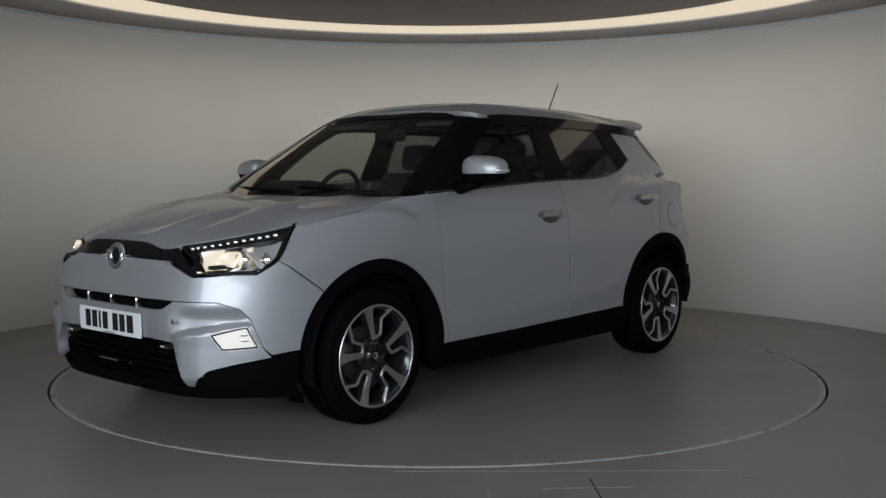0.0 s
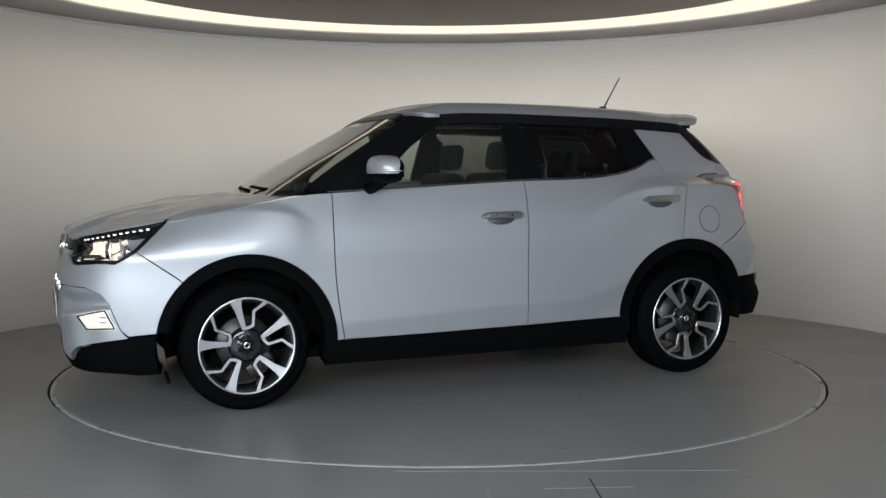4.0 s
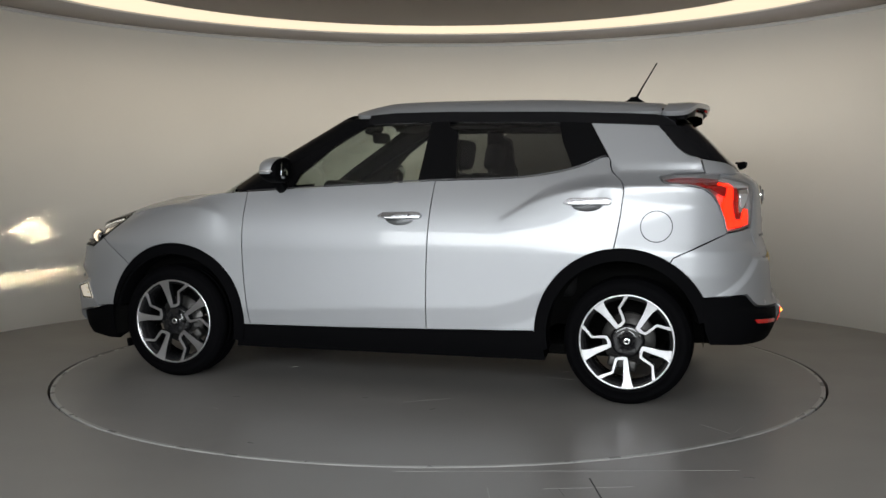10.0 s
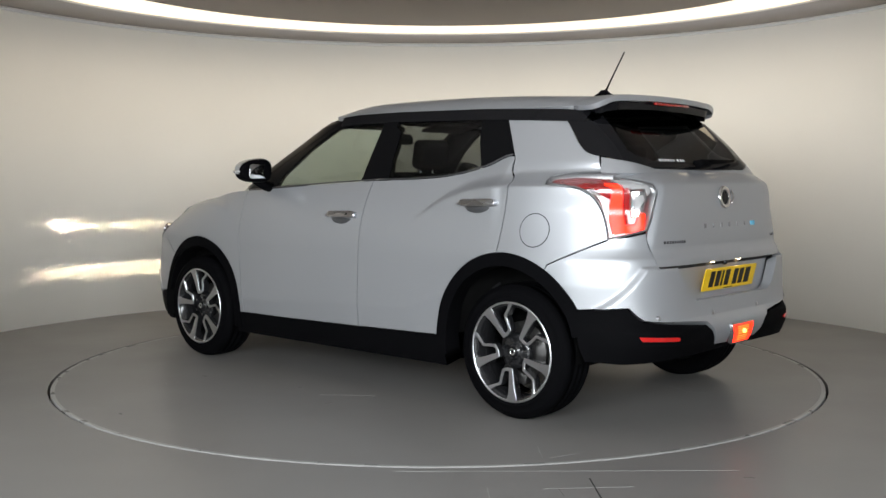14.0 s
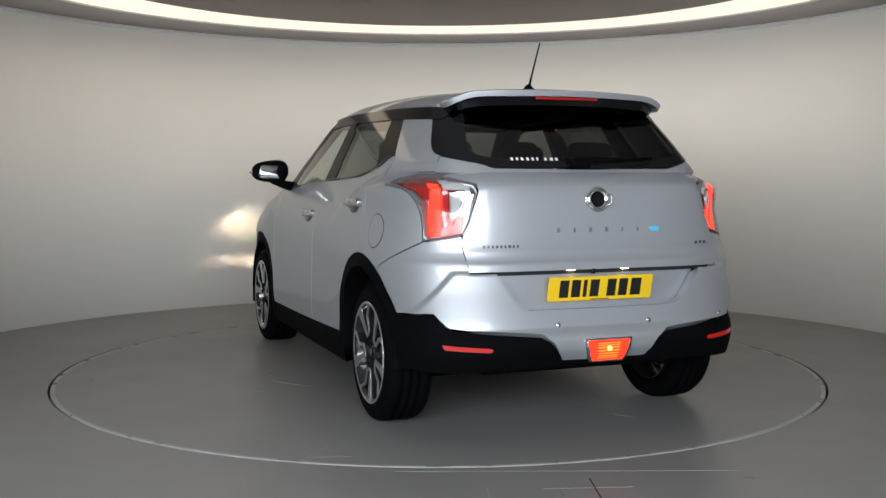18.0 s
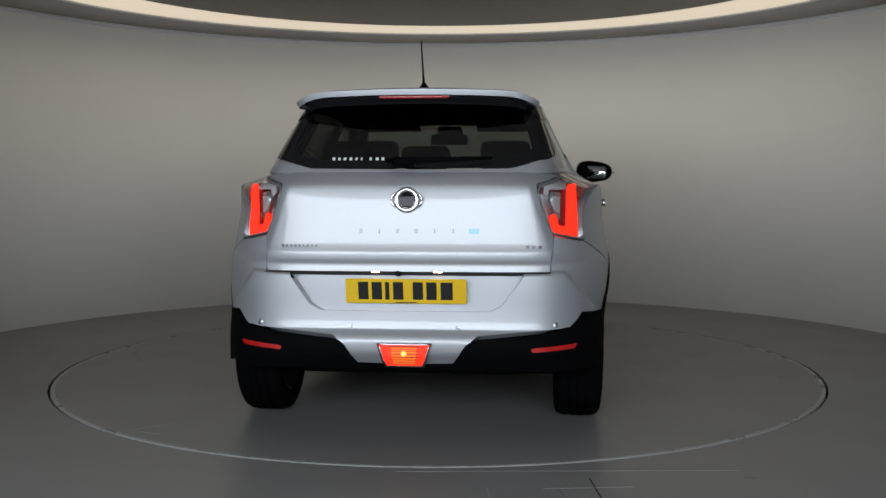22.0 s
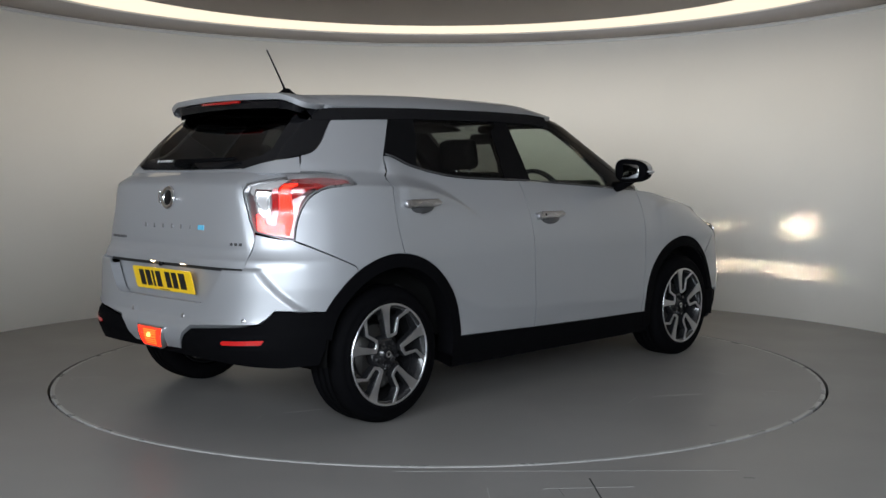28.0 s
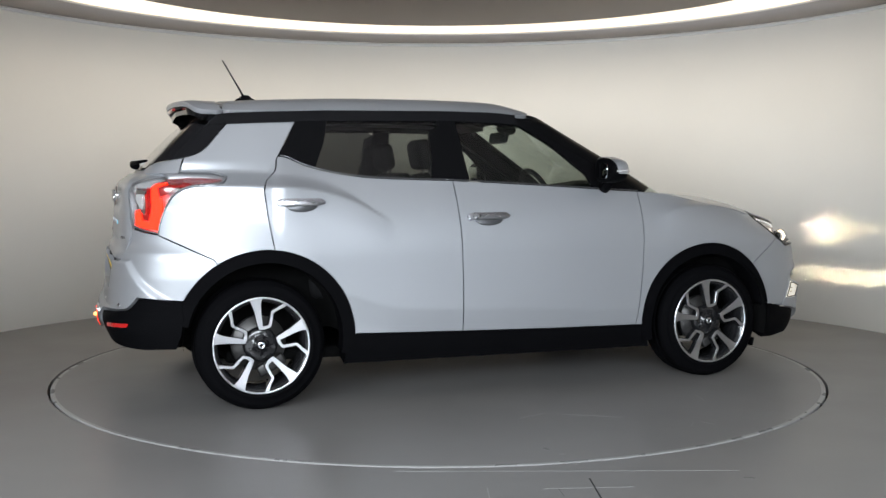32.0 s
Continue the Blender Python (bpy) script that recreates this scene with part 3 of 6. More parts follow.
def inside(P, L):
    x, y = P[:, 0][:, None], P[:, 1][:, None]
    x0, y0 = L[:, 0][None], L[:, 1][None]
    x1, y1 = np.roll(L[:, 0], -1)[None], np.roll(L[:, 1], -1)[None]
    hit = ((y0 > y) != (y1 > y)) & (x < (x1 - x0) * (y - y0) / np.where(y1 == y0, 1e-12, y1 - y0) + x0)
    ok = hit.sum(1) % 2 == 1
    dx, dy = x1 - x0, y1 - y0
    t = np.clip(((x - x0) * dx + (y - y0) * dy) / np.maximum(dx * dx + dy * dy, 1e-12), 0, 1)
    dist = np.hypot(x - x0 - t * dx, y - y0 - t * dy).min(1)
    return ok, dist


def normals_of(fn, A, B, outward):
    e = 0.004
    u, v = fn(A + e, B) - fn(A - e, B), fn(A, B + e) - fn(A, B - e)
    n = np.cross(u, v)
    n /= np.maximum(np.linalg.norm(n, axis=1, keepdims=True), 1e-9)
    p = fn(A, B)
    ref = np.stack([np.zeros(len(A)), np.zeros(len(A)), np.ones(len(A))], 1) if outward == "up" else np.stack([p[:, 0] * 0.25, p[:, 1], 0 * A], 1)
    return n * np.where((n * ref).sum(1) < 0, -1, 1)[:, None]


def panel_mesh(name, fn, loop, gap=0.003, res=0.03, thick=0.02, off=0.0, outward="out", flip=False, shape=None):
    """A sheet of a skin inside a loop of its chart, with its rim turned in. shape(A, B): extra height along the normal."""
    loop = clean(loop)
    if gap:
        loop = clean(shrink(loop, gap), 0.001)
    L = np.array(loop)
    lo, hi = L.min(0), L.max(0)
    gx, gy = np.meshgrid(np.arange(lo[0] + res / 2, hi[0], res), np.arange(lo[1] + res / 2, hi[1], res))
    G = np.stack([gx.ravel(), gy.ravel()], 1)
    if len(G):
        ok, dist = inside(G, L)
        G = G[ok & (dist > 0.45 * res)]
    V = np.concatenate([L, G]) if len(G) else L
    n = len(L)
    v2, _, f2, _, _, _ = delaunay_2d_cdt([Vector(p) for p in V], [(i, (i + 1) % n) for i in range(n)], [], 1, 1e-7)
    C = np.array([tuple(v) for v in v2])
    A, B = C[:, 0], C[:, 1]
    N = normals_of(fn, A, B, outward)
    p = fn(A, B)
    h = off + (shape(A, B, p) if shape else 0.0)
    if shape:
        e = 0.004
        def full(a, b):
            q = fn(a, b)
            return q + normals_of(fn, a, b, outward) * (off + shape(a, b, q))[:, None]
        X = full(A, B)
        M = np.cross(full(A + e, B) - full(A - e, B), full(A, B + e) - full(A, B - e))
        M /= np.maximum(np.linalg.norm(M, axis=1, keepdims=True), 1e-9)
        N = M * np.where((M * N).sum(1) < 0, -1, 1)[:, None]
    else:
        X = p + N * off
    if flip:
        X, N = X * (1, -1, 1), N * (1, -1, 1)
    tris = []
    for f in f2:
        a, b, c = X[f[0]], X[f[1]], X[f[2]]
        d = np.cross(b - a, c - a) @ (N[f[0]] + N[f[1]] + N[f[2]])
        tris.append((f[0], f[1], f[2]) if d > 0 else (f[0], f[2], f[1]))
    edges = {}
    for t in tris:
        for i in range(3):
            edges[(t[i], t[(i + 1) % 3])] = 1
    rim = [e for e in edges if (e[1], e[0]) not in edges]
    verts, norms, faces = [tuple(v) for v in X], [tuple(v) for v in N], list(tris)
    if thick:
        dup = {}
        for a, b in rim:
            d = X[b] - X[a]
            o = np.cross(d, N[a])
            o = o / max(np.linalg.norm(o), 1e-9)
            for k in (a, b):
                dup.setdefault(k, np.zeros(3))
                dup[k] = dup[k] + o
        idx = {}
        for k, o in dup.items():
            o = o / max(np.linalg.norm(o), 1e-9)
            idx[k] = len(verts)
            soft = o * 0.97 + N[k] * 0.10
            verts += [tuple(X[k]), tuple(X[k] - N[k] * thick)]
            norms += [tuple(soft / np.linalg.norm(soft)), tuple(o)]
        for a, b in rim:
            faces.append((idx[b], idx[a], idx[a] + 1, idx[b] + 1))
    me = bpy.data.meshes.new(name)
    me.from_pydata(verts, [], faces)
    me.polygons.foreach_set("use_smooth", [True] * len(me.polygons))
    me.normals_split_custom_set_from_vertices(norms)
    return me


def panel(name, fn, loop, material, parent, label="", both=False, **kw):
    ob = part(name, panel_mesh(name, fn, loop, **kw), material, parent, label)
    if both:
        return ob, part(name, panel_mesh(name, fn, loop, flip=True, **kw), material, parent, label)
    return ob


def mirrored(loop):
    """A loop given for the left half, closed over the middle."""
    return loop + [(-a, b) for a, b in reversed(loop)]


def hood_front(y):
    """Where the hood's sheet meets the nose's skin at half widths y: x and z."""
    y = np.maximum(np.asarray(y, float), 1e-5)
    lo, hi = np.full(y.shape, 1.4), np.full(y.shape, 2.16)
    for _ in range(22):
        x = (lo + hi) / 2
        z = hood_z(x, y)
        out = lower(find_many(lower, 1, y, z), z)[:, 0] > x
        lo, hi = np.where(out, x, lo), np.where(out, hi, x)
    return lo, hood_z(lo, y)


# ---------------------------------------------------------------- car: body
FANG = 0.022               # how far the lower bumper's corners stand out
CAR = thing("car", "silver five-door compact crossover car with lamps lit, parked on the turntable", "car")
FA, RA = (1.285, 0.325, 0.445), (-1.272, 0.345, 0.447)      # wheel openings: x, z, radius
TRIM_W = 0.062

LAMP_TIP = (1.632, 0.948)
_ey = np.linspace(0.0, 0.70, 29)
edge = list(zip(_ey.tolist(), *(v.tolist() for v in hood_front(_ey))))    # y, x, z of the bonnet's leading edge


def fang_height(y, z):
    """How far the bumper's lower corner stands out at a place of the nose."""
    zl = 0.479 + 0.16 * (y - 0.51)
    return FANG * smooth(zl + 0.010, zl - 0.010, z) * smooth(0.455, 0.515, y) * smooth(0.70, 0.60, y) * smooth(0.24, 0.30, z)


def edge_z(y):
    return float(np.interp(y, [e[0] for e in edge], [e[2] for e in edge]))


def side_top(x0, x1, n=24, drop=0.0):
    xs = np.linspace(x0, x1, n)
    return [(float(x), float(top_of_side(x)[0]) - drop) for x in xs]


QUARTER_EDGE = bend((-1.395, 1.440), (-1.455, 1.375), (-1.520, 1.300), (-1.575, 1.262), (-1.630, 1.248))


def quarter_chart(x, z):
    """Side skin behind the rear door: the haunch flows into the blade beside the tailgate glass."""
    x, z = np.asarray(x, float), np.asarray(z, float)
    low = lower(find_many(lower, 0, x, z), z)
    top = upper(find_many(upper, 0, x, z), z)
    w = smooth(1.150, 1.235, z)
    return np.stack([x, low[..., 1] * (1 - w) + top[..., 1] * w, z], -1)


def build_shell():
    zt = float(top_of_side(0.842)[0])
    front_cut = bend((0.842, zt), (0.848, 0.951), (0.850, 0.832), (0.844, 0.652), (0.825, 0.471), (0.800, 0.322))
    mid_cut = bend((-0.262, float(top_of_side(-0.262)[0])), (-0.253, 0.982), (-0.244, 0.803), (-0.239, 0.593), (-0.240, 0.340))
    rear_cut = bend((-1.185, 1.235), (-1.200, 1.175), (-1.270, 1.107), (-1.266, 1.012), (-1.247, 0.878), (-1.231, 0.790))
    # fender
    f_arch = arch(FA[0], FA[1], FA[2], 180 + 1, 180 - 139, 40)
    lamp_low = (1.806, 0.790)
    loop = (list(reversed(front_cut)) + [p for p in side_top(0.85, 1.60, 30)] + [LAMP_TIP, lamp_low, (1.615, 0.655)])
    a_hit = math.degrees(math.atan2(0.655 - FA[1], 1.615 - FA[0]))
    loop = loop + arch(FA[0], FA[1], FA[2], a_hit, 180.5, 36)
    panel("front_fender", lower, on_side(lower, clean(dense(loop))), M_PAINT, CAR, both=True, res=0.016)
    # doors
    top = side_top(0.842, -0.262, 30)
    loop = list(front_cut) + line((0.800, 0.322), (0.30, 0.328), (-0.240, 0.340)) + list(reversed(mid_cut)) + list(reversed(top))
    panel("front_door", lower, on_side(lower, clean(loop)), M_PAINT, CAR, both=True, res=0.018)
    a0 = math.degrees(math.atan2(0.790 - RA[1], -1.231 - RA[0]))
    a1 = math.degrees(math.atan2(0.356 - RA[1], -0.826 - RA[0]))
    top = side_top(-0.262, -1.175, 30)
    loop = top + rear_cut + arch(RA[0], RA[1], RA[2], a0, a1, 30) + line((-0.83, 0.356), (-0.240, 0.340)) + list(reversed(mid_cut))
    panel("rear_door", lower, on_side(lower, clean(loop)), M_PAINT, CAR, both=True, res=0.013)
    # quarter: from the door to the tail lamp
    a_b = math.degrees(math.atan2(0.749 - RA[1], -1.523 - RA[0]))
    lamp_edge = bend((-1.772, 0.868), (-1.752, 0.950), (-1.705, 1.050), (-1.640, 1.093), (-1.560, 1.106), (-1.470, 1.118), (-1.438, 1.150))
    loop = (list(reversed(rear_cut)) + line((-1.185, 1.235), (-1.060, 1.447)) + line((-1.060, 1.447), (-1.395, 1.440)) + QUARTER_EDGE + line((-1.632, 1.246), (-1.655, 1.172))
            + line((-1.655, 1.172), (-1.52, 1.170), (-1.438, 1.152)) + list(reversed(lamp_edge)) + line((-1.772, 0.868), (-1.523, 0.749))
            + arch(RA[0], RA[1], RA[2], a_b, a0, 20))
    panel("quarter_panel", quarter_chart, clean(loop), M_PAINT, CAR, both=True, res=0.013, thick=0.015)
    # black wheel-arch trims
    for nm, (cx, cz, r), b0, b1 in (("arch_trim", FA, 194.0, 10.5), ("arch_trim", RA, 181.0, 28.0)):
        if cx < 0:
            b0, b1 = -12.0, 168.0
        loop = arch(cx, cz, r, b0, b1, 50) + arch(cx, cz, r - TRIM_W, b1, b0, 50)
        panel(nm, lower, on_side(lower, clean(loop)), M_BLACK, CAR, "black plastic wheel-arch trim", both=True, gap=0.0, res=0.02, off=0.003, thick=0.10)
    # sill
    loop = line((0.86, 0.322), (0.30, 0.328), (-0.24, 0.340), (-0.86, 0.356)) + line((-0.88, 0.20), (0.90, 0.19))
    panel("sill", lower, on_side(lower, clean(loop)), M_BLACK, CAR, "black plastic sill", both=True, thick=0.12, off=-0.004)
    # nose
    lamp_bottom = [(0.50, 0.720), (0.60, 0.725), (0.70, 0.735)]
    grille_low = [(0.0, 0.790), (0.20, 0.789), (0.35, 0.787), (0.390, 0.783), (0.455, 0.758), (0.545, 0.722)]
    fend = on_side(lower, line((1.900, 0.733), lamp_low, (1.615, 0.655))) + on_side(lower, arch(FA[0], FA[1], FA[2], a_hit, 11.0, 24))
    low_out = on_side(lower, line((1.722, 0.396), (1.840, 0.385)))
    cr = [(0.784, 0.385), (0.772, 0.414), (0.762, 0.47), (0.748, 0.543), (0.722, 0.590), (0.66, 0.617), (0.56, 0.617), (0.47, 0.617), (0.0, 0.614)]
    up = on_front(lower, clean(line(*grille_low) + line(*lamp_bottom[1:])))
    loop = up + fend + low_out + on_front(lower, clean(line(*cr)))
    loop = clean(loop)
    panel("front_bumper", lower, mirrored(loop), M_PAINT, CAR)
    ins = [(0.0, 0.572), (0.36, 0.573), (0.41, 0.581), (0.47, 0.616), (0.56, 0.616), (0.66, 0.616), (0.722, 0.589), (0.748, 0.542), (0.762, 0.47), (0.772, 0.412), (0.783, 0.376), (0.70, 0.352),
           (0.63, 0.331), (0.588, 0.296), (0.562, 0.256), (0.532, 0.260), (0.506, 0.350), (0.474, 0.440), (0.40, 0.446), (0.0, 0.438)]

    def fang(A, B, p):
        y, z = np.abs(p[:, 1]), p[:, 2]
        prow = fang_height(y, z)
        zl = 0.479 + 0.16 * (y - 0.51)
        pocket = 0.030 * smooth(0.608, 0.540, z) * smooth(zl - 0.004, zl + 0.022, z) * smooth(0.44, 0.58, y) * smooth(0.775, 0.735, y)
        return prow - pocket - 0.010 * smooth(0.40, 0.28, y)
    panel("bumper_insert", lower, mirrored(on_front(lower, clean(line(*ins)))), M_PAINT, CAR, res=0.012, thick=0.05, gap=0.0, off=0.002, shape=fang)
    # black behind the upper grille and the slot, lower grille, chin
    g = [(e[0], e[2]) for e in edge if e[0] <= 0.41]
    g = [(y, z - 0.002) for y, z in g]
    loop = on_front(lower, clean(line(*g) + list(reversed(line(*grille_low)))))
    panel("upper_grille", lower, mirrored(loop), M_GLOSS, CAR, "gloss black upper grille band", off=-0.012, thick=0.03)
    panel("slot_grille", lower, mirrored(on_front(lower, line((0.0, 0.64), (0.50, 0.64)) + line((0.50, 0.54), (0.0, 0.54)))), M_BLACK, CAR, "black air slot", off=-0.045, thick=0.03)
    panel("lower_grille", lower, mirrored(on_front(lower, line((0.0, 0.45), (0.56, 0.46)) + line((0.56, 0.22), (0.0, 0.22)))), M_BLACK, CAR, "black lower grille", off=-0.13, thick=0.03)
    for k in range(4):
        z = 0.275 + 0.035 * k
        panel("grille_bar", lower, mirrored(on_front(lower, line((0.0, z + 0.006), (0.50, z + 0.006)) + line((0.50, z - 0.006), (0.0, z - 0.006)))), M_BLACK, CAR, gap=0, off=-0.030, thick=0.025)
    for s in (-1, 0, 1):
        bm = bmesh.new()
        box(bm, 0.03, 0.010, 0.046, pose(2.135 - 0.004 * abs(s), s * 0.205, 0.592), 0.003)
        part("slot_fin", bm, M_CHROME, CAR, "chrome fin")
    top = [(0.0, 0.262), (0.50, 0.246), (0.562, 0.252), (0.588, 0.290), (0.63, 0.325), (0.70, 0.346), (0.78, 0.370)]
    loop = on_front(lower, line(*top)) + on_side(lower, line((1.840, 0.381), (1.722, 0.391)) + arch(FA[0], FA[1], FA[2], 10, -12, 6) + line((1.70, 0.19), (1.80, 0.185))) \
        + on_front(lower, line((0.70, 0.195), (0.0, 0.190)))
    panel("front_chin", lower, mirrored(clean(loop)), M_BLACK, CAR, "black plastic lower bumper", thick=0.08, off=-0.004)
    # bonnet
    bx = [(e[1], e[0]) for e in edge if e[1] > 1.67]
    tipx, tipy = 1.622, float(lower(find_s(lower, 0, 1.632, 0.948), 0.948)[1]) - 0.012
    rim = [(float(x), float(fender_y(x)) - 0.001) for x in np.linspace(1.60, 0.99, 22)]
    cowl = bend((0.99, float(fender_y(0.99))), (1.08, 0.55), (1.125, 0.25), (1.135, 0.0))
    loop = clean(bx + [(1.642, 0.728)] + rim + cowl)
    loop = loop + [(a, -b) for a, b in reversed(loop)]
    panel("bonnet", hood_chart, clean(loop), M_PAINT, CAR, outward="up", thick=0.025)
    # cowl strip below the screen
    c2 = [(x + 0.004, y) for x, y in cowl]
    loop = clean(c2 + [(1.06, 0.0)] + [(1.03, 0.30), (0.96, 0.55), (0.90, 0.74)][0:3])
    loop = loop + [(a, -b) for a, b in reversed(loop)]
    panel("cowl", hood_chart, clean(loop), M_BLACK, CAR, "black cowl below the windscreen", outward="up", off=-0.012, thick=0.04)


build_shell()


def build_tail():
    ins_top = [(0.0, 1.172), (0.44, 1.172), (0.60, 1.172)]
    lamp_in = [(0.655, 1.150), (0.560, 1.118), (0.556, 1.085), (0.595, 0.960), (0.622, 0.905)]
    cut = [(0.632, 0.870), (0.622, 0.815), (0.614, 0.742)]
    loop = on_back(lower, line(*ins_top) + line(*lamp_in) + line(*cut) + line((0.614, 0.742), (0.0, 0.742)))

    def gate_relief(A, B, p):
        y, z = np.abs(p[:, 1]), p[:, 2]
        ye = 0.50 + (1.13 - z) * 0.33
        return 0.012 * smooth(1.150, 1.105, z) * smooth(ye + 0.06, ye, y) * smooth(0.78, 0.86, z)
    panel("tailgate", lower_back, mirrored(clean(loop)), M_PAINT, CAR, shape=gate_relief, res=0.016)
    a_b = math.degrees(math.atan2(0.749 - RA[1], -1.523 - RA[0]))
    a_c = math.degrees(math.atan2(0.556 - RA[1], -1.672 - RA[0]))
    side = side_to_back(on_side(lower, line((-1.772, 0.866), (-1.523, 0.749)) + arch(RA[0], RA[1], RA[2], a_b, a_c, 14) + line((-1.676, 0.552), (-1.800, 0.562))))
    low = [(0.74, 0.566), (0.715, 0.530), (0.69, 0.505), (0.60, 0.492), (0.47, 0.480), (0.31, 0.466), (0.26, 0.436), (0.205, 0.356), (0.0, 0.350)]
    notch = [(0.0, 0.578), (0.36, 0.580), (0.41, 0.605), (0.49, 0.715), (0.500, 0.7395)]
    loop = on_back(lower, line(*notch) + line((0.500, 0.7395), (0.610, 0.7395)) + line((0.610, 0.7395), (0.628, 0.868), (0.627, 0.896), (0.70, 0.881), (0.765, 0.869))) + side + on_back(lower, line(*low))

    def bumper_relief(A, B, p):
        y, z = np.abs(p[:, 1]), p[:, 2]
        ye = np.clip(0.68 + (0.735 - z) * 0.75, 0.68, 0.815)
        return 0.018 * smooth(0.748, 0.734, z) * smooth(0.33, 0.45, z) * smooth(ye + 0.020, ye - 0.020, y)
    panel("rear_bumper", lower_back, mirrored(clean(loop)), M_PAINT, CAR, shape=bumper_relief, res=0.011, thick=0.05)
    loop = on_back(lower, line((0.0, 0.731), (0.515, 0.731)) + line((0.515, 0.731), (0.40, 0.56)) + line((0.40, 0.56), (0.0, 0.56)))
    panel("plate_recess", lower_back, mirrored(clean(loop)), M_PAINT, CAR, off=-0.040, thick=0.01)
    # added dark strip behind the tailgate's lower gap, so that it reads as shaded
    gap_strip = on_back(lower, line((0.0, 0.752), (0.617, 0.752)) + line((0.617, 0.728), (0.0, 0.728)))
    panel("gate_gap_shade", lower_back, mirrored(clean(gap_strip)), M_GAP, CAR, "dark strip for the shade in the tailgate gap", off=-0.030, thick=0.0, gap=0.0)
    # black lower cladding
    side = side_to_back(on_side(lower, line((-1.800, 0.560), (-1.672, 0.551), (-1.664, 0.480), (-1.676, 0.390), (-1.700, 0.318))))
    loop = on_back(lower, list(reversed(line(*[(y, z - 0.003) for y, z in low])))) + side + on_back(lower, line((0.76, 0.312), (0.5, 0.326), (0.0, 0.332)))
    panel("rear_cladding", lower_back, mirrored(clean(loop)), M_BLACK, CAR, "black plastic lower rear bumper", res=0.02, thick=0.07, off=0.006)


build_tail()


def build_greenhouse():
    ztop = 1.497
    # pillars and glass, along the flank of the greenhouse
    def gs(pts):
        return on_side(upper, pts)
    roof_line = lambda x: float(np.interp(x, [-1.6, -1.2, -0.9, -0.28, 0.03, 0.28, 0.5], [1.458, 1.478, 1.490, 1.500, 1.498, 1.478, 1.44]))
    # windscreen, from middle to the black pillar
    zs = np.linspace(1.060, 1.474, 18)
    pill_in = on_front(upper, [(float(glass_y(1.0, z)) * 0.905, float(z)) for z in zs])
    loop = [(0.0, 1.045)] + on_front(upper, [(0.55, 1.045)]) + [(s, z) for s, z in pill_in] + [(0.0, 1.527)]
    panel("windscreen", upper, mirrored(clean(dense(loop, 0.03))), M_SCREEN, CAR, "clear windscreen with dark edge", thick=0.0, gap=0.0)
    # black band along the top of the screen
    zs = np.linspace(1.456, 1.474, 4)
    side = on_front(upper, [(float(glass_y(1.0, z)) * 0.90, float(z)) for z in zs])
    loop = [(0.0, 1.482)] + on_front(upper, [(0.35, 1.476)]) + side + on_front(upper, [(0.45, 1.500)]) + [(0.0, 1.524)]
    panel("screen_band", upper, mirrored(clean(dense(loop, 0.03))), M_PILLAR, CAR, "black band along the top of the windscreen", thick=0.0, gap=0.0, off=0.003)
    # a-pillar
    pill_out = [(float(np.interp(z, [1.05, 1.077, 1.472, 1.50], [0.905, 0.860, 0.165, 0.12])), z) for z in np.linspace(1.066, 1.474, 18)]
    pill_up = [p for p in pill_in if p[1] > 1.075]
    loop = pill_up + list(reversed(gs(pill_out)))
    panel("a_pillar", upper, clean(loop), M_PILLAR, CAR, "black windscreen pillar", both=True, thick=0.04, gap=0.0, off=0.004)
    # roof side rail, black
    xs = np.linspace(0.17, -1.50, 40)
    loop = gs([(float(x), roof_line(x) + 0.004) for x in xs]) + gs([(float(x), roof_line(x) - 0.052) for x in reversed(xs)])
    panel("roof_side_rail", upper, clean(loop), M_GLOSS, CAR, "gloss black roof side rail", both=True, thick=0.03, gap=0.0, off=0.006, res=0.02)
    # front window: opening inside a black frame
    def zb(x):
        return float(belt_z(x)) + 0.006
    fw = [(0.80, zb(0.80)), (0.30, 1.385), (0.20, 1.434), (0.13, 1.446), (-0.20, roof_line(-0.2) - 0.052), (-0.185, 1.40), (-0.165, zb(-0.165))]
    panel("front_window", upper, gs(clean(dense(fw[:5] + fw[5:] + [(x, zb(x)) for x in np.linspace(-0.1, 0.75, 12)], 0.03))), M_SIDEGLASS, CAR, "front side window", both=True, thick=0.0, gap=0.0)
    loop = [(0.865, zb(0.865)), (0.165, 1.472), (0.12, roof_line(0.12) - 0.02), (0.12, 1.444), (0.19, 1.428), (0.28, 1.375), (0.37, 1.315), (0.54, 1.165), (0.57, zb(0.57))]
    panel("window_frame", upper, gs(clean(dense(loop, 0.03))), M_PILLAR, CAR, "gloss black window frame", both=True, thick=0.02, gap=0.0, off=0.002)
    # b-pillar
    loop = [(-0.165, zb(-0.165)), (-0.195, 1.455), (-0.335, 1.455), (-0.375, zb(-0.375))]
    panel("b_pillar", upper, gs(clean(dense(loop, 0.03))), M_PILLAR, CAR, "gloss black middle pillar", both=True, thick=0.03, gap=0.0, off=0.003)
    # rear window
    xs = np.linspace(-0.37, -1.165, 24)
    loop = [(float(x), zb(x)) for x in xs] + [(-1.165, zb(-1.165))] + [(-1.062, 1.445)] + [(float(x), roof_line(x) - 0.045) for x in np.linspace(-1.05, -0.33, 20)]
    panel("rear_window", upper, gs(clean(dense(loop, 0.03))), M_PRIVACY, CAR, "dark privacy rear side window", both=True, thick=0.0, gap=0.0)
    loop = [(-0.99, zb(-0.99)), (-1.165, zb(-1.165)), (-1.062, 1.447), (-0.90, 1.45), (-0.93, 1.33)]
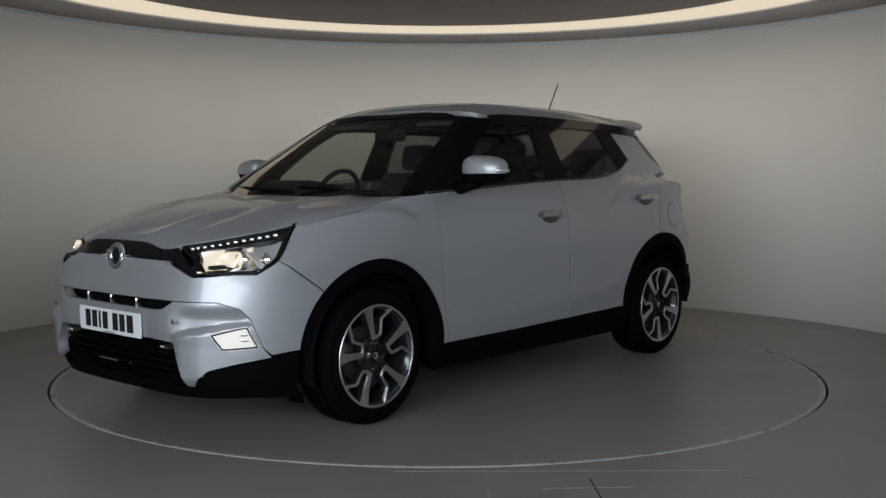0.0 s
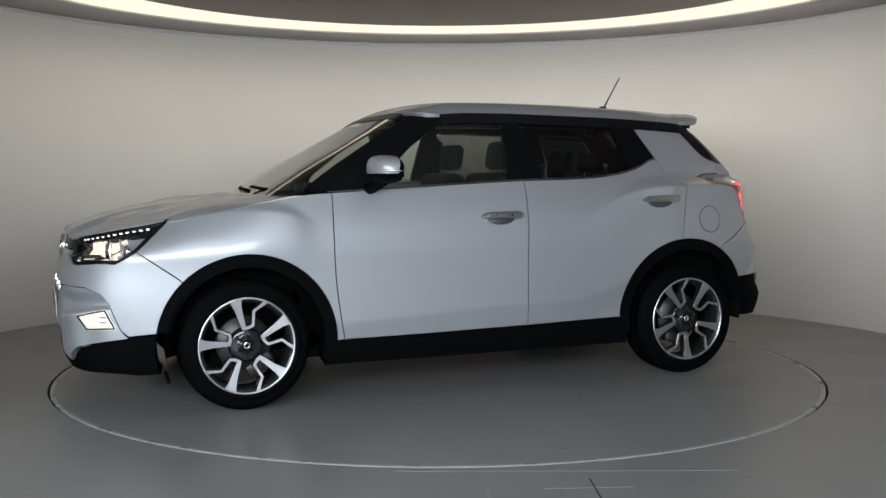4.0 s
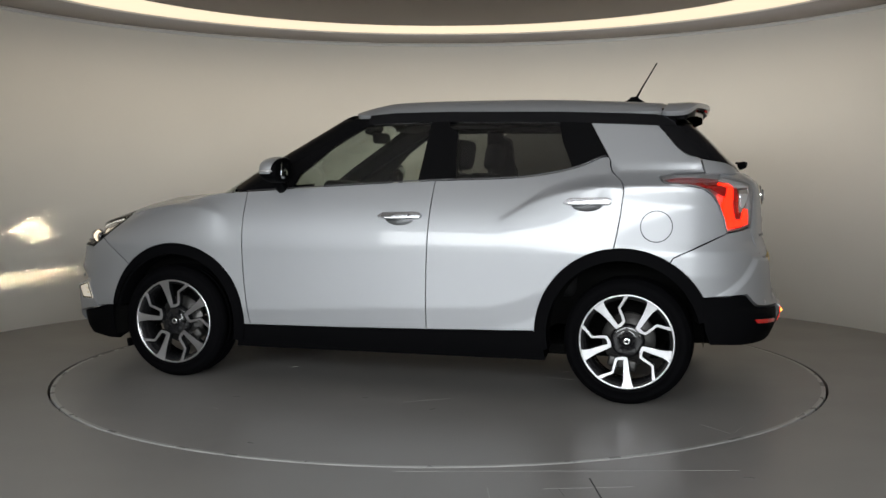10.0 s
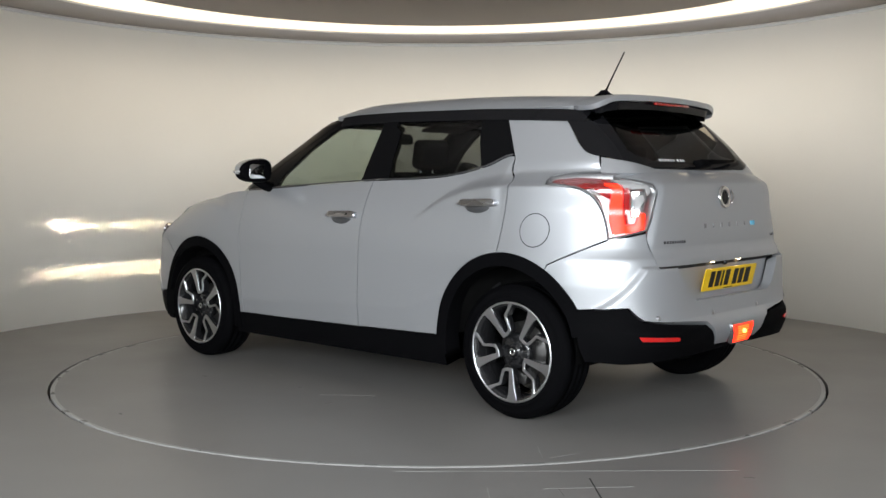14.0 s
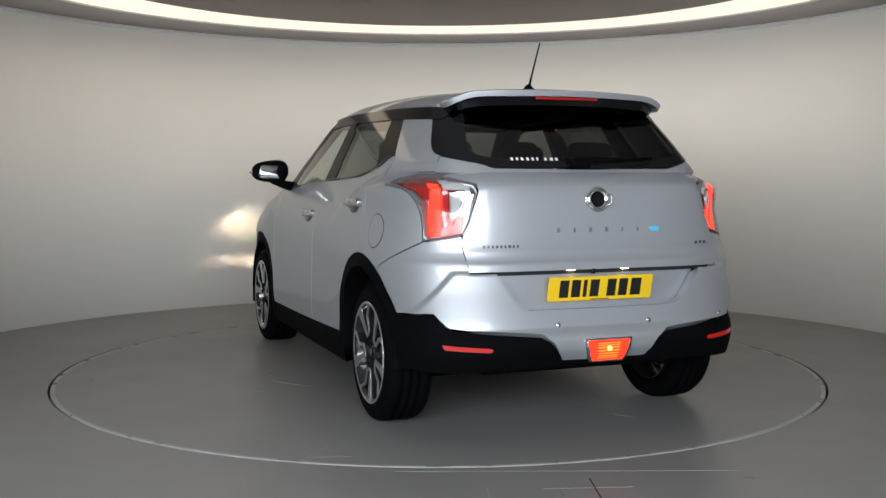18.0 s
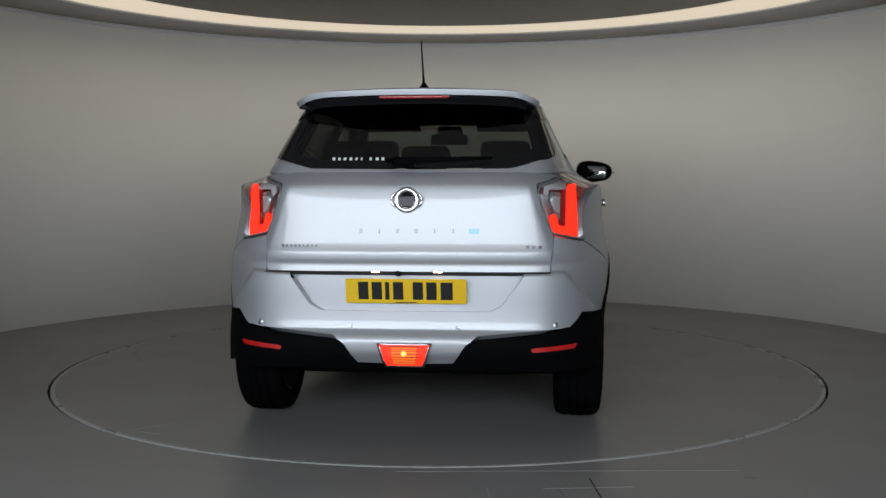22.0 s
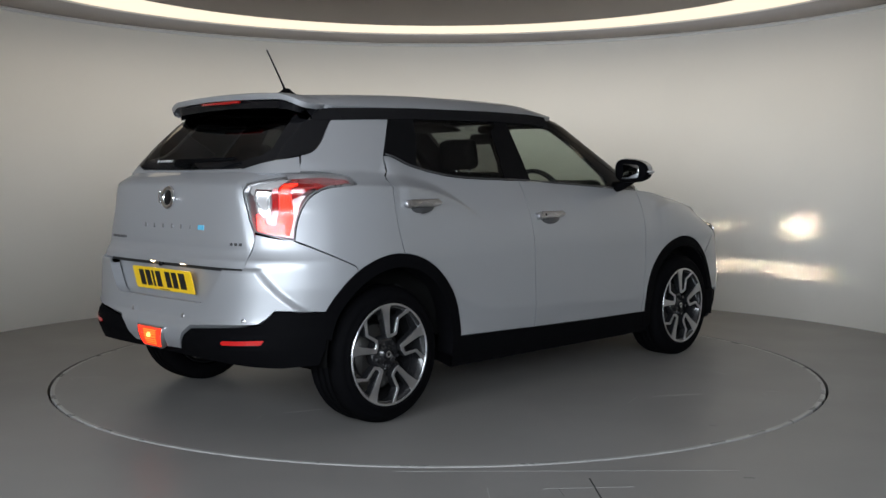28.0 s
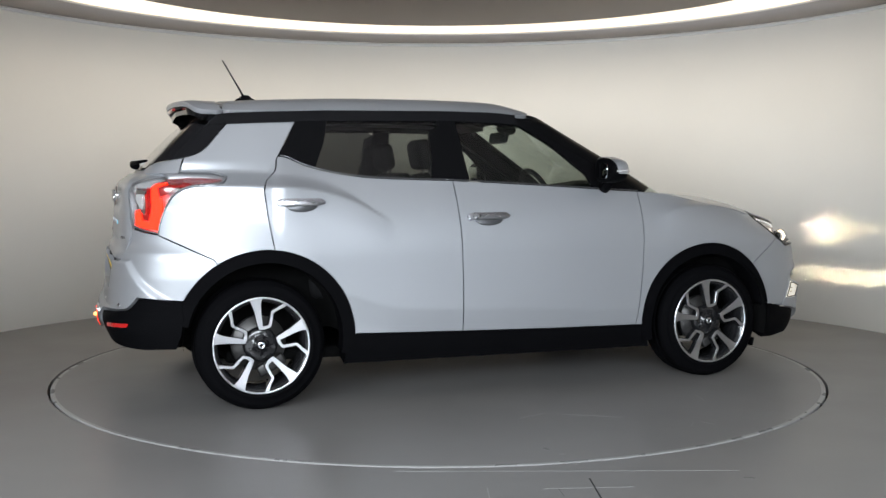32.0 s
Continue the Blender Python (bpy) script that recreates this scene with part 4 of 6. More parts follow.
    panel("window_frame", upper, gs(clean(dense(loop, 0.03))), M_PILLAR, CAR, "gloss black window frame", both=True, thick=0.02, gap=0.0, off=0.002)
    # rear glass, wrapping round to the blade
    side = side_to_back(gs([(-1.395, 1.445)] + QUARTER_EDGE))
    rim = on_back(upper, line((0.612, 1.232), (0.44, 1.188), (0.0, 1.184)))
    loop = on_back(upper, line((0.0, 1.52), (0.50, 1.50))) + side + rim
    panel("rear_glass", upper_back, mirrored(clean(loop)), M_REARGLASS, CAR, "dark tinted tailgate glass", thick=0.0, gap=0.0)
    inner = on_back(upper, line((0.485, 1.44), (0.535, 1.275), (0.505, 1.245), (0.40, 1.222), (0.0, 1.215)))
    panel("glass_band", upper_back, clean(side + rim + inner[::-1]), M_GLOSS, CAR, "black band round the tailgate glass", thick=0.0, gap=0.0, off=0.002, both=True)
    # tailgate strip between glass and lamps
    loop = on_back(upper, line((0.0, 1.181), (0.44, 1.185), (0.612, 1.229))) + side_to_back(gs([(-1.640, 1.240), (-1.665, 1.168)])) + on_back(upper, line((0.60, 1.166), (0.0, 1.166)))
    panel("tailgate_shelf", upper_back, mirrored(clean(loop)), M_PAINT, CAR, thick=0.02, gap=0.0, res=0.02)
    # roof
    edge_y = lambda x: float(np.interp(x, [-1.66, -1.5, -1.2, -0.3, 0.15, 0.28, 0.36], [0.545, 0.560, 0.582, 0.607, 0.606, 0.590, 0.555]))
    ys = [(float(x), edge_y(x)) for x in np.linspace(-1.427, 0.235, 40)]
    nose = bend((0.235, edge_y(0.235)), (0.285, 0.52), (0.325, 0.30), (0.340, 0.0))
    loop = [(-1.427, 0.0)] + ys + nose
    loop = loop + [(a, -b) for a, b in reversed(loop)]
    panel("roof", roof_chart, clean(loop), M_PAINT, CAR, outward="up", thick=0.025, gap=0.001)
    # spoiler
    tip = bend((-1.43, 0.562), (-1.50, 0.565), (-1.560, 0.555), (-1.60, 0.48), (-1.635, 0.28), (-1.648, 0.0))
    loop = [(-1.43, 0.0)] + tip
    loop = loop + [(a, -b) for a, b in reversed(loop)]

    def kick(A, B, p):
        return 0.012 * smooth(-1.42, -1.60, A)
    panel("spoiler", roof_chart, clean(loop), M_PAINT, CAR, outward="up", thick=0.026, gap=0.001, shape=kick)
    under = [(-1.40, 0.0), (-1.40, 0.52), (-1.55, 0.53), (-1.60, 0.44), (-1.62, 0.0)]
    loop = clean(dense(under + [(a, -b) for a, b in reversed(under)], 0.03))
    panel("spoiler_underside", roof_chart, loop, M_GLOSS, CAR, "black underside of the spoiler", outward="up", off=-0.024, thick=0.035, gap=0.0)
    # belt moulding
    pts = []
    for x in np.linspace(0.86, -1.165, 60):
        p = upper(find_s(upper, 0, float(x), float(belt_z(x)) + 0.004), float(belt_z(x)) + 0.004)
        pts.append((p[0], p[1] + 0.006, p[2]))
    part("belt_moulding", tube(pts, 0.004, 6), M_MOULD, CAR, "thin dull moulding under the windows")
    part("belt_moulding", tube([(a, -b, c) for a, b, c in pts], 0.004, 6), M_MOULD, CAR, "thin dull moulding under the windows")


build_greenhouse()


# ---------------------------------------------------------------- car: inner structure
def build_inner():
    bm = bmesh.new()
    box(bm, 2.9, 1.40, 0.06, pose(0.0, 0, 0.24), 0.02)
    box(bm, 0.9, 1.10, 0.40, pose(1.55, 0, 0.52), 0.05)
    box(bm, 0.80, 1.05, 0.50, pose(-1.42, 0, 0.52), 0.05)
    box(bm, 0.62, 1.16, 0.34, pose(-1.56, 0, 0.86), 0.06)
    part("floor_pan", bm, M_DARK, CAR, "dark underbody", smooth=False)
    # wheel wells
    for cx, cz, r in (FA, RA):
        la, lb = (-14, 178) if cx > 0 else (2, 186)
        for s in (-1, 1):
            b = lathe([(0.0, 0.28), (r - 0.065, 0.28), (r - 0.045, 0.0)], 40, (radians(la), radians(lb)))
            bmesh.ops.transform(b, matrix=Matrix.Translation((cx, s * 0.86, cz)) @ pose(0, 0, 0, 90 if s > 0 else -90, 0, 0) @ (Matrix.Identity(4) if s > 0 else Matrix.Rotation(math.pi, 4, "X") @ Matrix.Rotation(math.pi, 4, "X")), verts=b.verts)
            if s < 0:
                for v in b.verts:
                    v.co.z = 2 * cz - v.co.z
                bmesh.ops.reverse_faces(b, faces=b.faces)
            part("wheel_liner", b, M_DARK, CAR, "dark felt wheel-arch liner")
    # inner door skins, so that gaps stay dark
    for s in (-1, 1):
        bm = bmesh.new()
        box(bm, 1.58, 0.05, 0.62, pose(0.0, s * 0.795, 0.62), 0.02)
        part("door_trim", bm, M_DARK, CAR, "dark inner door trim")
    bm = bmesh.new()
    box(bm, 0.10, 1.16, 0.55, pose(0.98, 0, 0.72), 0.03)
    part("bulkhead", bm, M_DARK, CAR)


build_inner()


# ---------------------------------------------------------------- car: wheels
HUB_Z, RIM_R, TYRE_R = 0.319, 0.236, 0.327


def spoke_loops():
    """Outlines of one polished blade and of the thin bent arm beside it, with the blade along +x."""
    blade = [(0.080, -0.014), (0.098, -0.022), (0.160, -0.024), (0.200, -0.027), (0.222, -0.034), (0.236, -0.044), (0.240, 0.034), (0.215, 0.022), (0.165, 0.012), (0.100, 0.006), (0.083, 0.003)]
    mid = [(0.090, 2), (0.088, -18), (0.104, -32), (0.148, -28), (0.174, -26), (0.204, -34), (0.238, -39)]
    pts = [Vector((r * math.cos(radians(a)), r * math.sin(radians(a)))) for r, a in mid]
    wid = [0.011, 0.011, 0.010, 0.009, 0.009, 0.009, 0.013]
    left, right = [], []
    for i, p in enumerate(pts):
        d = (pts[min(i + 1, len(pts) - 1)] - pts[max(i - 1, 0)]).normalized()
        q = Vector((-d.y, d.x)) * wid[i]
        left.append(tuple(p + q))
        right.append(tuple(p - q))
    return blade, left + right[::-1]


def wheel_pose(x, side, phase):
    return Matrix.Translation((x, side * 0.842, HUB_Z)) @ Euler((radians(-90 if side > 0 else 90), 0, 0)).to_matrix().to_4x4() @ Matrix.Rotation(radians(phase), 4, "Z")


def wheel(x, side, phase):
    """side: 1 for the car's left. Built about z outwards, then laid on its axle."""
    m = wheel_pose(x, side, phase)
    phase = 0
    rim = part("wheel", lathe([(0.222, -0.19), (0.232, -0.185), (0.212, -0.17), (0.205, -0.05), (0.216, 0.012), (0.226, 0.022), (0.236, 0.026), (0.243, 0.024),
                               (0.245, 0.016), (0.240, 0.005), (0.236, -0.05), (0.236, -0.18), (0.222, -0.19)], 72), M_RIMBLK, CAR, "black and polished alloy wheel")
    rim.matrix_basis = m
    # tyre with rounded shoulders and tread grooves
    prof = [(0.240, -0.185), (0.262, -0.196), (0.290, -0.196), (0.312, -0.186), (0.3225, -0.166)]
    for g in (-0.128, -0.088, -0.048):
        prof += [(TYRE_R - 0.001, g - 0.006), (TYRE_R - 0.008, g - 0.004), (TYRE_R - 0.008, g + 0.004), (TYRE_R - 0.001, g + 0.006)]
    prof += [(0.3225, -0.010), (0.312, 0.010), (0.300, 0.016), (0.298, 0.019), (0.284, 0.020), (0.264, 0.022), (0.262, 0.025), (0.252, 0.026), (0.243, 0.022), (0.240, 0.010)]
    t = lathe(prof, 96)
    part("tyre", t, M_TYRE, rim, "black rubber tyre")
    part("rim_lip", lathe([(0.230, 0.0225), (0.233, 0.0265), (0.239, 0.0275), (0.2425, 0.0235), (0.243, 0.017)], 72), M_ALLOY, rim, "polished rim edge")
    dish = part("hub", lathe([(0.0, 0.002), (0.030, 0.002), (0.034, -0.008), (0.055, -0.014), (0.070, -0.012), (0.080, -0.018), (0.088, -0.034), (0.080, -0.06)], 40), M_RIMBLK, rim, "gloss black wheel hub")
    blade, arm = spoke_loops()
    for k in range(5):
        turn = Matrix.Rotation(radians(phase + 72 * k), 4, "Z")
        for name, lp in (("spoke", blade), ("spoke_arm", arm)):
            bm = bmesh.new()
            slab(bm, lp, 0.034, turn @ Matrix.Translation((0, 0, -0.022)), 0.0015, 1)
            part(name, bm, M_RIMBLK, rim, "gloss black spoke", smooth=False)
            bm = bmesh.new()
            small = shrink(rounded(lp, 0.008, 3), 0.0022)
            slab(bm, small, 0.006, turn @ Matrix.Translation((0, 0, 0.0105)), 0.0012, 1)
            # faces dish slightly towards the hub
            for v in bm.verts:
                r = math.hypot(v.co.x, v.co.y)
                v.co.z += 0.010 * (r / 0.236) ** 2 - 0.002
            part(name + "_face", bm, M_ALLOY, rim, "polished spoke face", smooth=False)
        bm = bmesh.new()
        a = radians(phase + 36 + 72 * k)
        bmesh.ops.create_cone(bm, cap_ends=True, segments=6, radius1=0.011, radius2=0.010, depth=0.02, matrix=Matrix.Translation((0.057 * math.cos(a), 0.057 * math.sin(a), 0.0)))
        part("wheel_nut", bm, M_RIMBLK, rim, smooth=False)
    bm = lathe([(0.0, 0.010), (0.012, 0.010), (0.020, 0.009), (0.026, 0.005), (0.027, 0.0)], 24)
    part("centre_cap", bm, M_GLOSS, rim, "black centre cap")
    part("cap_badge", lathe([(0.009, 0.0105), (0.012, 0.013), (0.0165, 0.0105)], 24), M_CHROME, rim, "chrome ring badge")
    part("brake_disc", lathe([(0.03, -0.075), (0.135, -0.075), (0.138, -0.08), (0.138, -0.098), (0.03, -0.098)], 48), M_DISC, rim, "grey steel brake disc")
    bm = bmesh.new()
    ang = 200 if x > 0 else -20
    if side < 0:
        ang = 180 - ang
    box(bm, 0.06, 0.15, 0.07, Matrix.Rotation(radians(ang), 4, "Z") @ pose(0.125, 0, -0.075), 0.012)
    part("brake_caliper", bm, M_DISC, rim, "grey brake caliper")
    return rim


# blade angles as seen from outside each wheel, anticlockwise from the horizontal
first = wheel(1.296, 1, 180 + 105)
for px, ps, ph in ((-1.296, 1, 180 + 57), (1.296, -1, 100), (-1.296, -1, 98)):
    copy_thing(first, wheel_pose(px, ps, ph))


# ---------------------------------------------------------------- car: head lamps
def slot_lamp(y, z, x, w, up, down, depth, bulb_w, bulb_h, parent, material, side, yaw=2.0):
    """An added bulb deep in a made-up black barrel whose mouth cuts the beam off above and below."""
    base = Matrix.Translation((x, side * y, z)) @ pose(0, 0, 0, 0, 0.3, side * yaw)
    t, h, c = 0.003, up + down, (up - down) / 2
    bm = bmesh.new()
    for dz in (up + t / 2, -down - t / 2):
        box(bm, depth, w + 2 * t, t, base @ pose(-depth / 2, 0, dz))
    for dy in (-1, 1):
        box(bm, depth, t, h, base @ pose(-depth / 2, dy * (w + t) / 2, c))
    box(bm, t, w + 2 * t, h + 2 * t, base @ pose(-depth - t / 2, 0, c))
    part("beam_barrel", bm, M_GAP, parent, "black barrel added to shape the beam", smooth=False)
    bm = bmesh.new()
    box(bm, 0.002, bulb_w, bulb_h, base @ pose(-depth + 0.002, 0, 0))
    part("bulb", bm, material, parent, "glowing bulb", smooth=False)


def head_lamp(flip):
    sg = -1 if flip else 1
    lead = [e for e in edge if e[1] > 1.67]
    top_f = [(e[0], e[2] - 0.003) for e in lead if e[0] >= 0.405]

    def ez(x):
        return float(np.interp(x, [e[1] for e in reversed(edge)], [e[2] for e in reversed(edge)]))
    top_s = line((lead[-1][1], lead[-1][2] - 0.003), (1.634, 0.947))
    bot_s = line((1.634, 0.947), (1.806, 0.791), (1.890, 0.735))
    bot_f = line((0.69, 0.735), (0.60, 0.727), (0.552, 0.724), (0.505, 0.762), (0.418, 0.838))
    loop = clean(on_front(lower, line(*top_f)) + on_side(lower, top_s[1:]) + on_side(lower, bot_s[1:]) + on_front(lower, bot_f))
    lamp = part("head_lamp", panel_mesh("head_lamp", lower, loop, gap=0.002, off=-0.125, thick=0.0, flip=flip), M_LAMPSIL, CAR, "lit head lamp with black surround")
    part("bezel", ring_band(loop, 0.012, flip), M_GLOSS, lamp, "gloss black bezel")
    # black upper strip carrying the row of small lamps
    xs_up, xs_dn = np.linspace(2.036, 1.672, 22), np.linspace(1.715, 2.022, 20)
    sl = on_side(lower, [(float(x), ez(x) - 0.006) for x in xs_up]) + on_side(lower, [(float(x), ez(x) - 0.036) for x in xs_dn])
    part("led_strip", panel_mesh("led_strip", lower, clean(sl), gap=0.0, off=-0.008, thick=0.03, flip=flip, res=0.02), M_GLOSS, lamp, "black strip with small lamps")
    for i in range(12):
        x = 2.022 - 0.280 * (i / 11) ** 1.25
        s, z = on_side(lower, [(x, ez(x) - 0.022)])[0]
        w = 0.005 if i < 6 else 0.007
        q = [(s - w, z - 0.003), (s + w, z - 0.003), (s + w, z + 0.003), (s - w, z + 0.003)]
        part("led", panel_mesh("led", lower, dense(q, 0.01), gap=0, off=-0.003, thick=0.01, flip=flip, res=0.01), M_DRL, lamp, "small lit square lamp")
    # bowls
    def patch(name, pts, material, off, label, axis="f"):
        lp = on_front(lower, dense(pts, 0.02)) if axis == "f" else on_side(lower, dense(pts, 0.02))
        return part(name, panel_mesh(name, lower, clean(lp), gap=0.0, off=off, thick=0.02, flip=flip, res=0.012,
                                     shape=lambda A, B, p: -0.020 * np.sin((A - A.min()) / max(np.ptp(A), 1e-6) * math.pi)), material, lamp, label)
    patch("bowl", [(0.488, 0.826), (0.572, 0.842), (0.572, 0.740), (0.560, 0.740)], M_LAMPLIT, -0.014, "lit silver bowl")
    patch("bowl", [(0.575, 0.844), (0.652, 0.856), (0.652, 0.800), (0.575, 0.800)], M_LAMPLIT, -0.016, "lit silver bowl")
    patch("inner_bezel", [(0.425, 0.838), (0.470, 0.826), (0.590, 0.734), (0.556, 0.730)], M_GLOSS, -0.010, "gloss black inner bezel")
    patch("bowl", [(0.655, 0.840), (0.728, 0.850), (0.735, 0.750), (0.655, 0.742)], M_INDIC, -0.040, "silver bowl")
    patch("bowl", [(1.880, 0.862), (1.715, 0.898), (1.80, 0.806), (1.880, 0.754)], M_INDIC, -0.020, "silver outer bowl", "s")
    for y, r, mt in ((0.676, 0.038, M_LAMPLIT), (0.740, 0.028, M_LAMPSIL)):
        s, z = on_front(lower, [(y, 0.792)])[0]
        p = lower(np.array([s]), np.array([z]))[0]
        m = Matrix.Translation((p[0] - 0.030, sg * p[1], z)) @ pose(0, 0, 0, 0, 90, 0) @ Matrix.Rotation(radians(sg * 14), 4, "X")
        b = lathe([(0.0, 0.016), (r * 0.5, 0.012), (r * 0.8, 0.002), (r * 0.88, -0.006)], 28)
        bmesh.ops.transform(b, matrix=m, verts=b.verts)
        part("projector_lens", b, mt, lamp, "round projector lens")
        b = lathe([(r * 0.88, -0.008), (r * 0.92, 0.008), (r * 1.05, 0.008), (r * 1.12, -0.012)], 28)
        bmesh.ops.transform(b, matrix=m, verts=b.verts)
        part("projector_ring", b, M_CHROME, lamp, "chrome projector ring")
    xs = float(lower(np.array([on_front(lower, [(0.630, 0.755)])[0][0]]), np.array([0.755]))[0][0])
    slot_lamp(0.602, 0.741, xs - 0.004, 0.046, 0.002, 0.009, 0.08, 0.040, 0.003, lamp, M_BEAM, sg)
    slot_lamp(0.602, 0.762, xs - 0.004, 0.018, 0.005, 0.0060, 0.09, 0.018, 0.009, lamp, M_SPOT, sg)
    cv = part("cover", panel_mesh("cover", lower, loop, gap=0.003, off=-0.001, thick=0.0, flip=flip), M_LENS, lamp, "clear lamp cover")
    cv.visible_shadow = False


def ring_band(loop, width, flip, fn=None, off=0.0015, outward="out", depth=0.05):
    """A raised band along a loop of a skin, its inner edge width further in, its wall running inwards."""
    fn = fn or lower
    a = np.array(clean(shrink(clean(loop), 0.002), 0.003))
    b = np.array(shrink([tuple(p) for p in a], width))
    rows = []
    for q, o in ((a, -depth * 0.4), (a, off), (b, off), (b, -depth)):
        N = normals_of(fn, q[:, 0], q[:, 1], outward)
        X = fn(q[:, 0], q[:, 1]) + N * o
        rows.append(X * (1, -1, 1) if flip else X)
    bm = bmesh.new()
    V = [[bm.verts.new(p) for p in r] for r in rows]
    n = len(a)
    for r in range(3):
        for i in range(n):
            j = (i + 1) % n
            bm.faces.new((V[r][i], V[r][j], V[r + 1][j], V[r + 1][i]))
    bmesh.ops.recalc_face_normals(bm, faces=bm.faces)
    return bm


head_lamp(False)
head_lamp(True)


def front_fog(flip):
    sg = -1 if flip else 1
    pts = [(0.643, 0.486), (0.742, 0.517), (0.764, 0.420), (0.676, 0.413)]
    loop = on_front(lower, clean(dense(rounded(pts, 0.008, 3), 0.02)))

    def fang_off(A, B, p):
        y, z = np.abs(p[:, 1]), p[:, 2]
        return fang_height(y, z)

    fog = part("front_fog_lamp", panel_mesh("front_fog_lamp", lower, loop, gap=0.0, off=0.004, thick=0.02, flip=flip, res=0.015, shape=fang_off), M_FOGLIT, CAR, "lit front fog lamp")
    edge_loop = loop

    def fn(A, B):
        p = lower(A, B)
        return p + normals_of(lower, A, B, "out") * (0.004 + fang_off(A, B, p))[:, None]
    part("bezel", ring_band(edge_loop, 0.007, flip, fn, 0.004, depth=0.01), M_GLOSS, fog, "black lamp bezel")
    for dz in (-0.012, 0.012):
        s, z = on_front(lower, [(0.735, 0.466 + dz)])[0]
        q = dense([(s - 0.016, z - 0.003), (s + 0.016, z - 0.003), (s + 0.016, z + 0.003), (s - 0.016, z + 0.003)], 0.01)
        part("lens_rib", panel_mesh("lens_rib", fn, q, gap=0, off=0.003, thick=0.006, flip=flip, res=0.01), M_LAMPGREY, fog, "grey lens rib")
    cv = part("cover", panel_mesh("cover", fn, loop, gap=0.003, off=0.006, thick=0.0, flip=flip, res=0.02), M_LENS, fog, "clear lamp cover")
    cv.visible_shadow = False
    # added source in the lower grille throws the fog lamp's beam from there
    xs = float(lower(np.array([on_front(lower, [(0.40, 0.415)])[0][0]]), np.array([0.415]))[0][0])
    slot_lamp(0.400, 0.415, xs - 0.004, 0.050, 0.002, 0.0045, 0.075, 0.040, 0.003, fog, M_FOGBEAM, sg)


front_fog(False)
front_fog(True)


# ---------------------------------------------------------------- car: tail lamps
def tail_inner(y, z):
    """The inside of a tail lamp: the skin's back, sunk deeper between centre and corner."""
    y, z = np.asarray(y, float), np.asarray(z, float)
    p = lower(find_many(lower, 2, y, z), z)
    return np.stack([p[..., 0] + 0.014 + 0.022 * smooth(0.61, 0.68, y) * smooth(0.80, 0.73, y), y, z], -1)


